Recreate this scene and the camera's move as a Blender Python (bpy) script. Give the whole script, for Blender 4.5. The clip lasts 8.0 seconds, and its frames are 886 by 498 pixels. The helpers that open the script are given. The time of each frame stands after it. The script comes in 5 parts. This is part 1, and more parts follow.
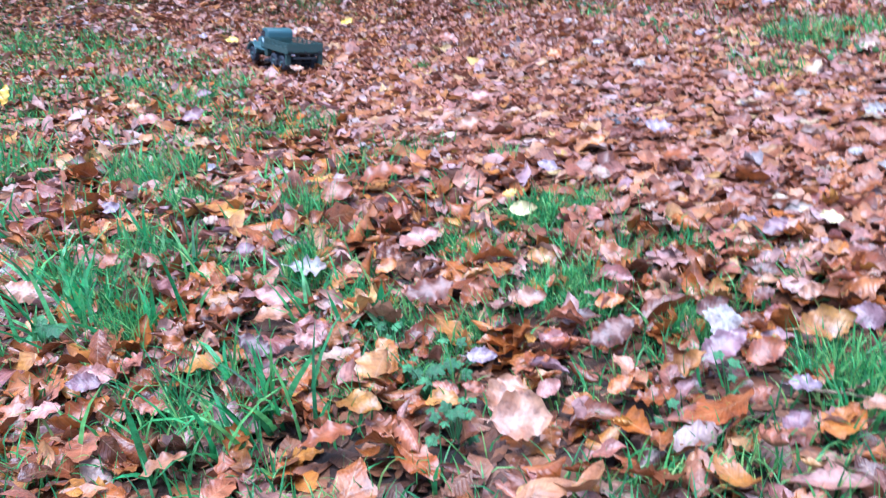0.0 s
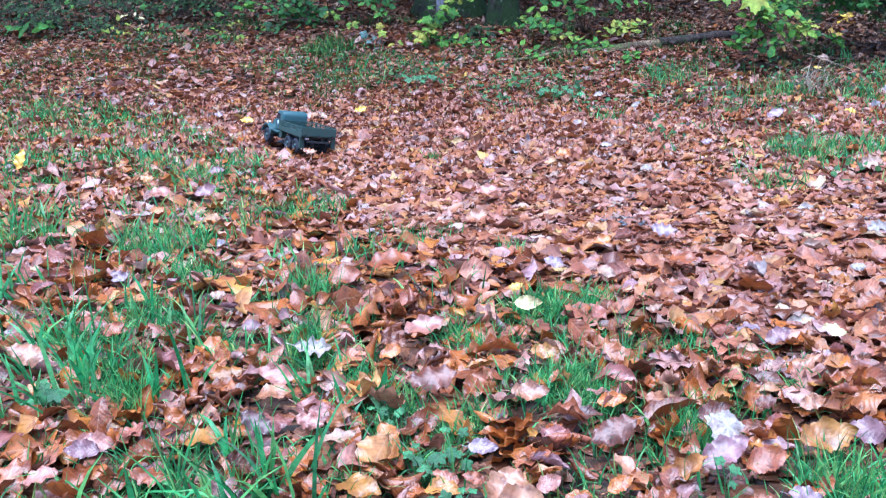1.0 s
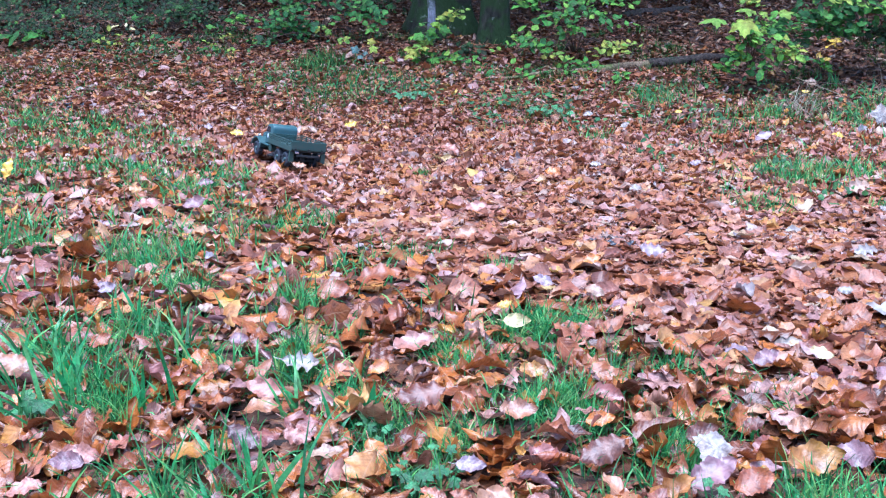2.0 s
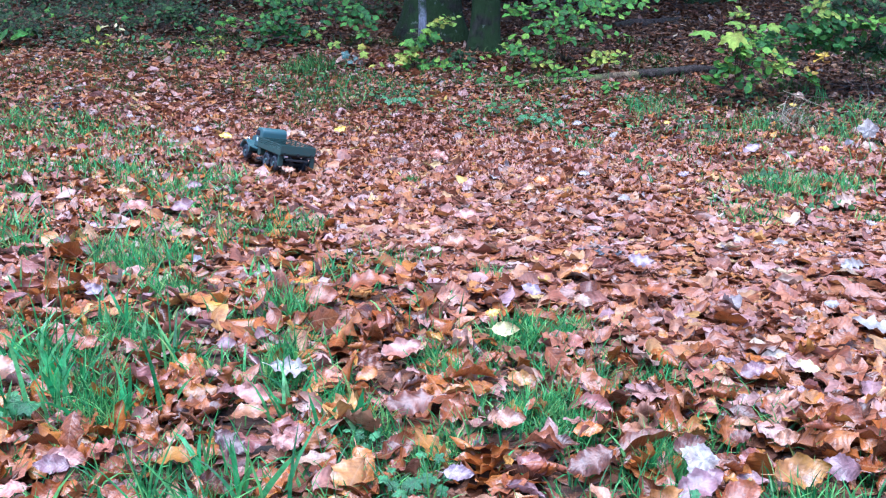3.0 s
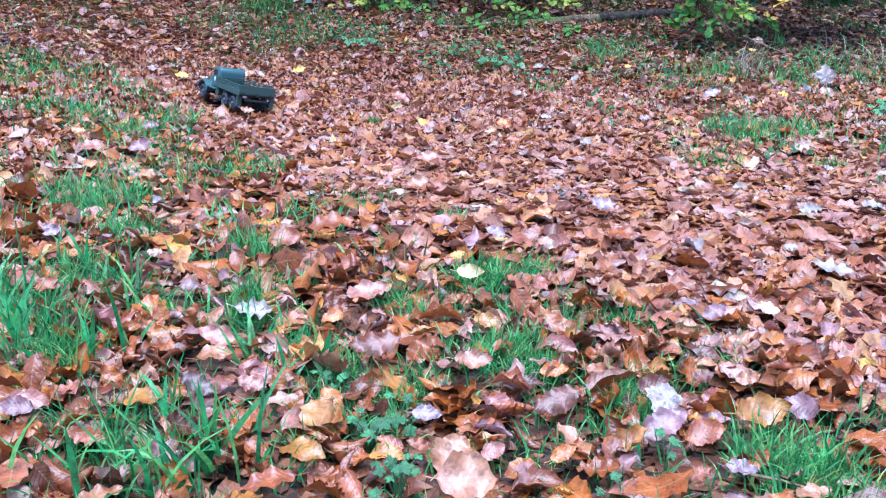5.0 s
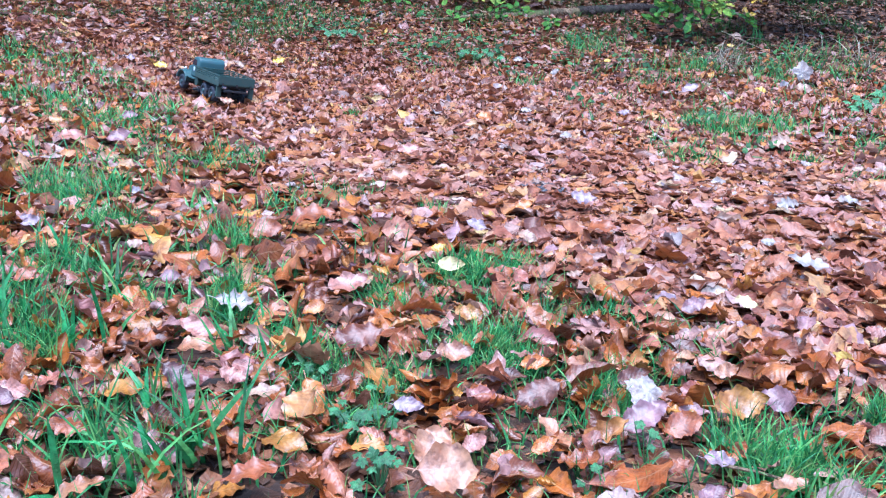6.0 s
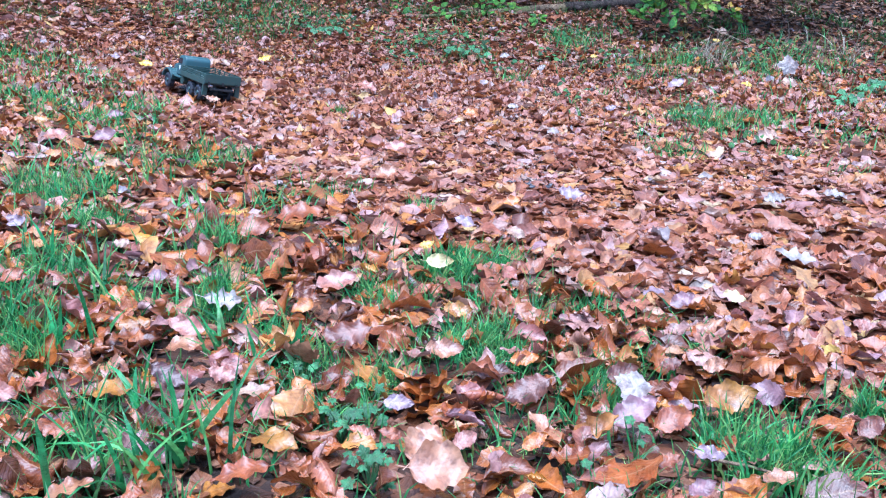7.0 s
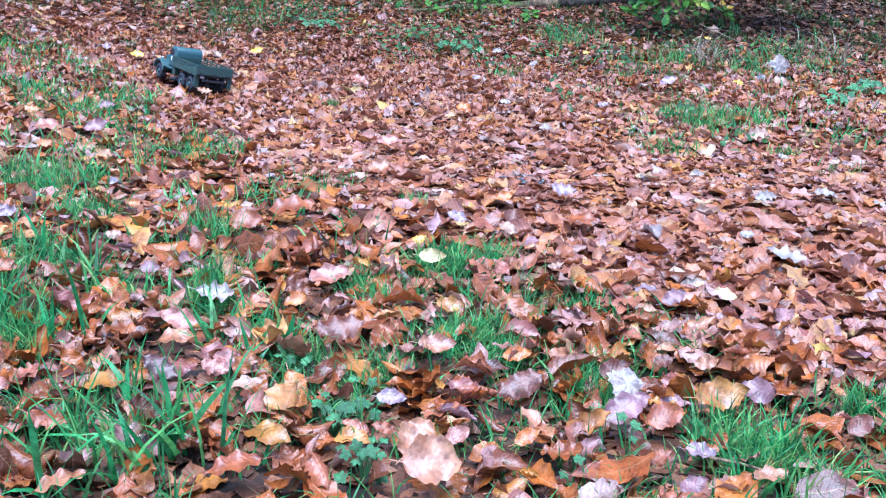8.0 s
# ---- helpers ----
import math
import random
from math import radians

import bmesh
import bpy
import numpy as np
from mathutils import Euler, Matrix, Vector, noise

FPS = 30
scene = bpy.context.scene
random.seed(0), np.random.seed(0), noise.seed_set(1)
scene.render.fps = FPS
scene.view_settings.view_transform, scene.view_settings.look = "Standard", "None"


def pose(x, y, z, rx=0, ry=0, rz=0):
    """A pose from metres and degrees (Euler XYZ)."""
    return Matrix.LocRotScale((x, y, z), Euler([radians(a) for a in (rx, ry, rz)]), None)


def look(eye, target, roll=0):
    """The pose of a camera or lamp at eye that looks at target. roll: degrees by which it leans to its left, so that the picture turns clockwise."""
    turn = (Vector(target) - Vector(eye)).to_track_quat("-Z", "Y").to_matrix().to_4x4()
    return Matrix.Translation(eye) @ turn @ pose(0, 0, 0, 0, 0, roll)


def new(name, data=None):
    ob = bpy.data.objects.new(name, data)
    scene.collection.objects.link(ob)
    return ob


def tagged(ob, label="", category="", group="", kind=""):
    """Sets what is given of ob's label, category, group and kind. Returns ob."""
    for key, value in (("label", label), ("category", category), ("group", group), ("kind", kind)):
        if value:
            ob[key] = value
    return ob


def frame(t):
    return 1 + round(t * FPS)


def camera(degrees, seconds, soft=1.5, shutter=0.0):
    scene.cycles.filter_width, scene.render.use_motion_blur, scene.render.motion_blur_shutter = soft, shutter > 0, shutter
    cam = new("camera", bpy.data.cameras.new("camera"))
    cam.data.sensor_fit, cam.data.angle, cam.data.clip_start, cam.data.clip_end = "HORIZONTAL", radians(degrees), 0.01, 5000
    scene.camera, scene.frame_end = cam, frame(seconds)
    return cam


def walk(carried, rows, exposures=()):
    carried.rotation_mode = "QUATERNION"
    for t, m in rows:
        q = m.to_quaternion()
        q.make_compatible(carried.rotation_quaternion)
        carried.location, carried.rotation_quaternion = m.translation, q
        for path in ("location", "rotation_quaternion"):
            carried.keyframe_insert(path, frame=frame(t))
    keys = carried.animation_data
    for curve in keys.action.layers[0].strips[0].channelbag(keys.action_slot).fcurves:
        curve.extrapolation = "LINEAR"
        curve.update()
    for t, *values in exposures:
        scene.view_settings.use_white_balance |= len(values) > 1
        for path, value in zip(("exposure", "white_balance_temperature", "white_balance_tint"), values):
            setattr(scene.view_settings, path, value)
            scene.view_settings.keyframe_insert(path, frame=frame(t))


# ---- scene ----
cam = camera(47.0, 8.0, soft=1.2, shutter=0.5)
PATH = [
    (0, (0.0247, 0.022, 0.8237), (0.0061, 1.8847, 0.0955), -5.27),
    (0.5, (-0.0039, 0.0061, 0.8259), (-0.0155, 1.9059, 0.2011), -1.67),
    (1, (0.0001, -0.0, 0.83), (0.0001, 1.9196, 0.2687), -1.50),
    (1.5, (-0.005, 0.001, 0.8283), (0.0097, 1.9263, 0.2871), -0.92),
    (3, (-0.0189, 0.0017, 0.8339), (0.0378, 1.9323, 0.3143), 0.91),
    (3.5, (-0.0269, 0.0065, 0.833), (0.0605, 1.9306, 0.2945), 1.07),
    (4, (-0.0257, 0.0078, 0.8269), (0.0698, 1.9191, 0.2456), 1.08),
    (4.5, (-0.0313, 0.0106, 0.8259), (0.0868, 1.9122, 0.2174), 1.32),
    (6, (-0.0489, 0.0037, 0.8287), (0.1395, 1.8908, 0.1934), 2.68),
    (6.5, (-0.0457, 0.0059, 0.8276), (0.1618, 1.8895, 0.1883), 2.31),
    (7, (-0.0498, 0.0056, 0.8288), (0.1621, 1.8884, 0.1885), 2.41),
    (7.5, (-0.0588, 0.0069, 0.8295), (0.1623, 1.8865, 0.1827), 2.94),
    (8, (-0.0597, 0.006, 0.8296), (0.1749, 1.8829, 0.1799), 3.25),
]
walk(cam, [(t, look(eye, target, roll)) for t, eye, target, roll in PATH],
     exposures=[(0.0, 1.67, 4770, 12), (8.0, 1.67, 4770, 12)])

# ---- light: an overcast autumn sky with a wide, weak sun ----
world = bpy.data.worlds.new("overcast_sky")
scene.world = world
world.use_nodes = True
wn = world.node_tree.nodes
sky = wn.new("ShaderNodeTexSky")
sky.sky_type = "NISHITA"
sky.sun_disc = False
sky.sun_elevation = radians(80)
sky.sun_rotation = radians(209)
sky.dust_density = 4.0
sky.air_density = 1.3
sky.ozone_density = 4.0
wn["Background"].inputs["Strength"].default_value = 0.122
world.node_tree.links.new(sky.outputs["Color"], wn["Background"].inputs["Color"])
sun_data = bpy.data.lights.new("sun", "SUN")
sun_data.energy, sun_data.angle, sun_data.color = 2.25, radians(60), (1.0, 0.96, 0.92)
sun = new("sun", sun_data)
sun.matrix_world = look((-0.5, -0.9, 6), (0, 0, 0))


# ---- materials ----
def shader(name, rough=0.5, spec=0.5, metal=0.0):
    m = bpy.data.materials.new(name)
    m.use_nodes = True
    p = m.node_tree.nodes["Principled BSDF"]
    p.inputs["Roughness"].default_value = rough
    p.inputs["Specular IOR Level"].default_value = spec
    p.inputs["Metallic"].default_value = metal
    return m, m.node_tree.nodes, m.node_tree.links.new, p


def ramp(n, stops, mode="LINEAR"):
    r = n.new("ShaderNodeValToRGB")
    e = r.color_ramp.elements
    while len(e) < len(stops):
        e.new(0.5)
    for el, (at, c) in zip(e, stops):
        el.position, el.color = at, (*c, 1)
    r.color_ramp.interpolation = mode
    return r


def math_node(n, k, op, a, b=None):
    x = n.new("ShaderNodeMath")
    x.operation = op
    for i, v in ((0, a), (1, b)):
        if v is None:
            continue
        if isinstance(v, (int, float)):
            x.inputs[i].default_value = v
        else:
            k(v, x.inputs[i])
    return x.outputs[0]


def mix_col(n, k, fac, a, b, mode="MIX"):
    x = n.new("ShaderNodeMix")
    x.data_type, x.blend_type = "RGBA", mode
    for i, v in ((0, fac), (6, a), (7, b)):
        if isinstance(v, (int, float)):
            x.inputs[i].default_value = v
        elif isinstance(v, tuple):
            x.inputs[i].default_value = (*v, 1)
        else:
            k(v, x.inputs[i])
    return x.outputs[2]


def noise_tex(n, k, scale, detail=3.0, vec=None, rough=0.55):
    x = n.new("ShaderNodeTexNoise")
    x.inputs["Scale"].default_value, x.inputs["Detail"].default_value = scale, detail
    x.inputs["Roughness"].default_value = rough
    if vec is not None:
        k(vec, x.inputs["Vector"])
    return x.outputs["Fac"]


def bump(n, k, height, strength, dist, p):
    b = n.new("ShaderNodeBump")
    b.inputs["Strength"].default_value, b.inputs["Distance"].default_value = strength, dist
    k(height, b.inputs["Height"])
    k(b.outputs["Normal"], p.inputs["Normal"])


# dry leaves of the open track, from dark russet to bleached pink
BROWNS = ((0, (0.136, 0.049, 0.031)), (0.1, (0.215, 0.071, 0.036)), (0.2, (0.283, 0.102, 0.043)), (0.29, (0.374, 0.145, 0.077)),
          (0.37, (0.408, 0.164, 0.044)), (0.45, (0.305, 0.113, 0.070)), (0.53, (0.408, 0.200, 0.154)), (0.6, (0.340, 0.183, 0.172)),
          (0.67, (0.419, 0.176, 0.044)), (0.74, (0.261, 0.102, 0.064)), (0.81, (0.396, 0.204, 0.160)), (0.87, (0.464, 0.252, 0.064)),
          (0.92, (0.374, 0.252, 0.249)), (0.96, (0.396, 0.268, 0.196)), (0.985, (0.329, 0.303, 0.326)), (1, (0.567, 0.365, 0.052)))
# deeper, more orange leaf tones, used in the grass and nearest the camera
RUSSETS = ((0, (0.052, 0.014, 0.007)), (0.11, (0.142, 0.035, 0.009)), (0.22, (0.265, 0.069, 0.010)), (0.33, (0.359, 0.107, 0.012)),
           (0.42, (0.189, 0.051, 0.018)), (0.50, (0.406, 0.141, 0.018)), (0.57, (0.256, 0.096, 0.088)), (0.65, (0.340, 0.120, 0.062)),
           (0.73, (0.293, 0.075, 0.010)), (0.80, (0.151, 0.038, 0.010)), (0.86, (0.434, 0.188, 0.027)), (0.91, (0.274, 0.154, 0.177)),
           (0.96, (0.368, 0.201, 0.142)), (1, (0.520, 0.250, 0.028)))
# leaves under the trees, with the bank's shade put into darker browns
SHADE_BROWNS = ((0.0, (0.015, 0.008, 0.004)), (0.25, (0.072, 0.027, 0.011)), (0.5, (0.145, 0.053, 0.020)), (0.68, (0.187, 0.081, 0.038)),
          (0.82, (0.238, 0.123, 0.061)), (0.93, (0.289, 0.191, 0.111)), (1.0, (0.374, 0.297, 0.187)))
# gap shade put into the crumbs: darker browns than the leaves above
CRUMBS = ((0.0, (0.03, 0.011, 0.007)), (0.4, (0.10, 0.034, 0.015)), (0.8, (0.18, 0.065, 0.025)), (1.0, (0.30, 0.14, 0.07)))


def leaf_material(name, stops, source="island", rough=0.31, glow=0.07, vein=0.3, ribs=8.0, coat=0.0, spec=0.5):
    """Leaf blade with a midrib, side veins, blotches and some light passing through."""
    m, n, k, p = shader(name, rough, spec)
    if source == "island":
        rnd = n.new("ShaderNodeNewGeometry").outputs["Random Per Island"]
    else:
        rnd = n.new("ShaderNodeObjectInfo").outputs["Random"]
    base = ramp(n, stops)
    k(rnd, base.inputs[0])
    uv = n.new("ShaderNodeUVMap")
    sep = n.new("ShaderNodeSeparateXYZ")
    k(uv.outputs[0], sep.inputs[0])
    off = math_node(n, k, "ABSOLUTE", math_node(n, k, "SUBTRACT", sep.outputs[1], 0.5))
    along = math_node(n, k, "SUBTRACT", sep.outputs[0], math_node(n, k, "MULTIPLY", off, 0.45))
    wave = math_node(n, k, "SINE", math_node(n, k, "MULTIPLY", along, ribs * 6.283))
    side = math_node(n, k, "POWER", math_node(n, k, "ABSOLUTE", wave), 6.0)
    mid = math_node(n, k, "LESS_THAN", off, 0.022)
    veins = math_node(n, k, "MAXIMUM", math_node(n, k, "MULTIPLY", side, 0.35), mid)
    pos = n.new("ShaderNodeTexCoord").outputs["Object"]
    unit = 1.0 if source == "island" else 0.08
    if source == "object":
        shift = n.new("ShaderNodeVectorMath")
        k(pos, shift.inputs[0])
        part_way = n.new("ShaderNodeCombineXYZ")
        k(math_node(n, k, "MULTIPLY", rnd, 40.0), part_way.inputs[0])
        k(part_way.outputs[0], shift.inputs[1])
        pos = shift.outputs[0]
    blotch = noise_tex(n, k, 45.0 * unit, 4.0, pos, 0.6)
    grain = noise_tex(n, k, 150.0 * unit, 4.0, pos)
    br = ramp(n, ((0.28, (0.35, 0.28, 0.28)), (0.5, (1, 1, 1)), (0.72, (1.35, 1.3, 1.2))))
    k(blotch, br.inputs[0])
    c = mix_col(n, k, 0.85, base.outputs[0], br.outputs[0], "MULTIPLY")
    fine = ramp(n, ((0.3, (0.72, 0.70, 0.68)), (0.7, (1.18, 1.18, 1.16))))
    k(grain, fine.inputs[0])
    c = mix_col(n, k, 0.8, c, fine.outputs[0], "MULTIPLY")
    tone = ramp(n, ((0.42, (0, 0, 0)), (0.62, (1, 1, 1))))
    k(noise_tex(n, k, 19.0 * unit, 2.0, pos), tone.inputs[0])
    c = mix_col(n, k, math_node(n, k, "MULTIPLY", tone.outputs[0], 0.75), c, mix_col(n, k, 1.0, c, (0.72, 0.55, 0.5), "MULTIPLY"))
    c = mix_col(n, k, math_node(n, k, "MULTIPLY", veins, vein), c, mix_col(n, k, 0.6, c, (0.55, 0.36, 0.2)))
    k(c, p.inputs["Base Color"])
    r = math_node(n, k, "ADD", math_node(n, k, "MULTIPLY", blotch, 0.35), rough - 0.17)
    k(r, p.inputs["Roughness"])
    h = math_node(n, k, "ADD", math_node(n, k, "MULTIPLY", wave, 0.2 if source == "island" else 0.14), math_node(n, k, "MULTIPLY", grain, 1.6))
    bump(n, k, h, 0.5, 0.002, p)
    p.inputs["Coat Weight"].default_value, p.inputs["Coat Roughness"].default_value = coat, 0.22
    if glow:
        tr = n.new("ShaderNodeBsdfTranslucent")
        k(c, tr.inputs[0])
        mx = n.new("ShaderNodeMixShader")
        mx.inputs[0].default_value = glow
        k(p.outputs[0], mx.inputs[1])
        k(tr.outputs[0], mx.inputs[2])
        k(mx.outputs[0], n["Material Output"].inputs[0])
    return m


def one_leaf(name, c, **kw):
    kw.setdefault("vein", 0.12)
    dark = tuple(v * 0.8 for v in c)
    return leaf_material(name, ((0.0, dark), (1.0, c)), source="object", coat=0.25, **kw)


MAT_LITTER = leaf_material("beech_litter", BROWNS, rough=0.38, glow=0.22, coat=0.15)
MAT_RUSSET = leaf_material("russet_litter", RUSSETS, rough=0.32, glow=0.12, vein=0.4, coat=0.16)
MAT_BANK = leaf_material("shade_toned_litter", SHADE_BROWNS, rough=0.45)
MAT_CRUMBS = leaf_material("leaf_crumb", CRUMBS, rough=0.5)
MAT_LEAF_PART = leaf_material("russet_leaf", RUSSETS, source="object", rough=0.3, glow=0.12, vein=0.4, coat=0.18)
HUES = {
    "yellow": one_leaf("yellow_leaf", (0.74, 0.50, 0.05), rough=0.32),
    "butter": one_leaf("pale_yellow_leaf", (0.88, 0.80, 0.38), rough=0.32),
    "gold": one_leaf("gold_leaf", (0.72, 0.40, 0.05), rough=0.32),
    "orange": one_leaf("orange_leaf", (0.50, 0.17, 0.025), rough=0.32),
    "ochre": one_leaf("ochre_leaf", (0.40, 0.18, 0.03), rough=0.32),
    "white": one_leaf("bleached_leaf", (0.33, 0.29, 0.26), rough=0.32),
    "cream": one_leaf("cream_leaf", (0.38, 0.245, 0.165), rough=0.32),
    "peach": one_leaf("peach_leaf", (0.39, 0.20, 0.11), rough=0.36),
    "ash": one_leaf("ash_grey_leaf", (0.25, 0.215, 0.195), rough=0.4),
    "pink": one_leaf("pinkish_leaf", (0.40, 0.175, 0.125), rough=0.32),
    "tan": one_leaf("tan_leaf", (0.36, 0.17, 0.085), rough=0.32),
    "rust": one_leaf("rust_leaf", (0.30, 0.085, 0.025), rough=0.4),
    "brown": one_leaf("brown_leaf", (0.16, 0.05, 0.025), rough=0.4),
    "dark": one_leaf("dark_leaf", (0.075, 0.026, 0.022), rough=0.4),
    "mauve": one_leaf("mauve_leaf", (0.22, 0.11, 0.12), rough=0.38),
    "lilac": one_leaf("lilac_leaf", (0.30, 0.22, 0.26), rough=0.38),
}
GREENS = ((0.0, (0.025, 0.11, 0.03)), (0.35, (0.045, 0.20, 0.05)), (0.75, (0.08, 0.27, 0.05)), (1.0, (0.22, 0.36, 0.06)))
MAT_GRASS = leaf_material("grass_blade", ((0.0, (0.035, 0.17, 0.055)), (0.5, (0.095, 0.41, 0.12)), (0.85, (0.23, 0.56, 0.15)), (1.0, (0.44, 0.60, 0.18))), rough=0.5, glow=0.48, vein=0.1, ribs=0.0)
MAT_BROAD = leaf_material("broad_grass_blade", ((0.0, (0.04, 0.25, 0.08)), (0.5, (0.10, 0.44, 0.14)), (1.0, (0.25, 0.60, 0.21))), rough=0.3, glow=0.45, vein=0.1, ribs=0.0, coat=0.1)
MAT_STRAW = leaf_material("dry_grass", ((0.0, (0.22, 0.20, 0.13)), (1.0, (0.50, 0.47, 0.35))), rough=0.6, glow=0.1, vein=0.1, ribs=0.0)
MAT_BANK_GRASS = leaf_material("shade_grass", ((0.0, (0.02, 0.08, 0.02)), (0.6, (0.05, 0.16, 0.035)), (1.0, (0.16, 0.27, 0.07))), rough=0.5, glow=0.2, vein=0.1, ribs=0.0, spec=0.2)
MAT_IVY = leaf_material("ivy_leaf", ((0.0, (0.012, 0.055, 0.022)), (0.6, (0.03, 0.12, 0.04)), (1.0, (0.09, 0.22, 0.06))), rough=0.65, glow=0.1, spec=0.2)
MAT_BUSH = leaf_material("bush_leaf", ((0.0, (0.04, 0.15, 0.04)), (0.4, (0.068, 0.235, 0.035)), (0.75, (0.13, 0.345, 0.045)), (1.0, (0.26, 0.44, 0.055))), source="object", rough=0.62, glow=0.3, spec=0.2)
# darker copy of the bush leaf, half-shade put into its greens
MAT_BUSH_MID = leaf_material("half_shade_toned_leaf", ((0.0, (0.02, 0.085, 0.035)), (0.6, (0.05, 0.20, 0.04)), (1.0, (0.13, 0.32, 0.05))), source="object", rough=0.62, glow=0.3, spec=0.2)
MAT_TEAL = leaf_material("blue_green_leaf", ((0.0, (0.02, 0.08, 0.07)), (1.0, (0.06, 0.17, 0.15))), source="object", rough=0.4, glow=0.1)
# darkest copy of the bush leaf, full shade put into its greens
MAT_BUSH_DARK = leaf_material("shade_toned_leaf", ((0.0, (0.008, 0.032, 0.016)), (0.6, (0.015, 0.06, 0.018)), (1.0, (0.045, 0.14, 0.03))), source="object", rough=0.65, glow=0.25, spec=0.2)
MAT_BUSH_YELLOW = leaf_material("turning_leaf", ((0.0, (0.15, 0.32, 0.05)), (0.5, (0.27, 0.40, 0.06)), (1.0, (0.46, 0.47, 0.08))), source="object", rough=0.62, glow=0.3, spec=0.2)
MAT_CROWN = leaf_material("crown_leaf", GREENS, rough=0.5, glow=0.25)
MAT_HERB = leaf_material("herb_leaf", ((0.0, (0.025, 0.13, 0.045)), (1.0, (0.085, 0.32, 0.11))), source="object", rough=0.45, glow=0.25)
# near-black stops put the wood's shade into the undergrowth colour
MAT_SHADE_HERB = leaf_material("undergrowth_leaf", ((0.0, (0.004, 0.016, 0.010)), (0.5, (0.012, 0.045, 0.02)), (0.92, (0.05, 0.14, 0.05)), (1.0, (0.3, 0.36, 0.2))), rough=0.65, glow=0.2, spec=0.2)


def soil_material():
    """Damp soil with rotted leaf crumbs."""
    m, n, k, p = shader("soil", 0.75, 0.35)
    pos = n.new("ShaderNodeTexCoord").outputs["Object"]
    crumb = n.new("ShaderNodeTexVoronoi")
    crumb.inputs["Scale"].default_value = 26.0
    k(pos, crumb.inputs["Vector"])
    sep = n.new("ShaderNodeSeparateColor")
    k(crumb.outputs["Color"], sep.inputs[0])
    r = ramp(n, ((0.0, (0.010, 0.006, 0.004)), (0.35, (0.03, 0.014, 0.008)), (0.7, (0.09, 0.038, 0.018)), (1.0, (0.20, 0.085, 0.04))))
    k(math_node(n, k, "MULTIPLY", sep.outputs[0], math_node(n, k, "ADD", noise_tex(n, k, 1.3, 4.0, pos), 0.35)), r.inputs[0])
    k(r.outputs[0], p.inputs["Base Color"])
    bump(n, k, math_node(n, k, "ADD", noise_tex(n, k, 60.0, 5.0, pos), crumb.outputs["Distance"]), 0.8, 0.01, p)
    return m


def bark_material(name, lo, hi, moss, moss_at=0.5, spots=0.0):
    m, n, k, p = shader(name, 0.85, 0.25)
    pos = n.new("ShaderNodeTexCoord").outputs["Object"]
    mp = n.new("ShaderNodeMapping")
    mp.inputs["Scale"].default_value = (1, 1, 0.35)
    k(pos, mp.inputs[0])
    a = noise_tex(n, k, 38.0, 6.0, mp.outputs[0], 0.65)
    r = ramp(n, ((0.35, lo), (0.65, hi)))
    k(a, r.inputs[0])
    mr = ramp(n, ((moss_at - 0.06, (0, 0, 0)), (moss_at + 0.06, (1, 1, 1))))
    k(noise_tex(n, k, 7.0, 5.0, pos, 0.6), mr.inputs[0])
    lichen = ramp(n, ((0.66, (0, 0, 0)), (0.7, (1, 1, 1))))
    k(noise_tex(n, k, 26.0, 3.0, pos, 0.6), lichen.inputs[0])
    bark = mix_col(n, k, mr.outputs[0], r.outputs[0], moss)
    k(mix_col(n, k, math_node(n, k, "MULTIPLY", lichen.outputs[0], spots), bark, (0.16, 0.18, 0.14)), p.inputs["Base Color"])
    bump(n, k, a, 1.0, 0.025, p)
    return m


def plain(name, c, rough=0.5, metal=0.0, spec=0.5, dirt=0.25, dirt_c=(0.10, 0.07, 0.05)):
    """Painted plastic or metal with faint dust and scuffs."""
    m, n, k, p = shader(name, rough, spec, metal)
    pos = n.new("ShaderNodeTexCoord").outputs["Object"]
    d = ramp(n, ((0.45, (0, 0, 0)), (0.8, (1, 1, 1))))
    k(noise_tex(n, k, 60.0, 5.0, pos, 0.65), d.inputs[0])
    f = math_node(n, k, "MULTIPLY", d.outputs[0], dirt)
    k(mix_col(n, k, f, c, dirt_c), p.inputs["Base Color"])
    k(math_node(n, k, "ADD", math_node(n, k, "MULTIPLY", f, 0.6), rough), p.inputs["Roughness"])
    bump(n, k, noise_tex(n, k, 500.0, 2.0, pos), 0.08, 0.0006, p)
    return m


MAT_SOIL = soil_material()
# canopy shade put into the colour: bark and moss toned almost black
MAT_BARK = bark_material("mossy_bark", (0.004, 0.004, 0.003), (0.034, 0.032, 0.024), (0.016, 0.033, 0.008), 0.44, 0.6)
MAT_BARK_PALE = bark_material("pale_bark", (0.12, 0.12, 0.14), (0.36, 0.36, 0.42), (0.03, 0.05, 0.025), 0.52)
MAT_LOG = bark_material("log_bark", (0.11, 0.075, 0.045), (0.36, 0.25, 0.15), (0.12, 0.14, 0.045), 0.55)
MAT_LOG_DARK = bark_material("rotten_log_bark", (0.018, 0.013, 0.011), (0.065, 0.048, 0.04), (0.03, 0.04, 0.02), 0.6)
MAT_TWIG = bark_material("twig_bark", (0.05, 0.035, 0.025), (0.16, 0.11, 0.08), (0.10, 0.12, 0.05), 0.7)
MAT_STONE = plain("wet_stone", (0.03, 0.033, 0.042), 0.3, dirt=0.6)
MAT_CAB = plain("blue_green_paint", (0.034, 0.085, 0.088), 0.42)
MAT_BED = plain("dark_green_paint", (0.025, 0.058, 0.048), 0.5, dirt=0.35)
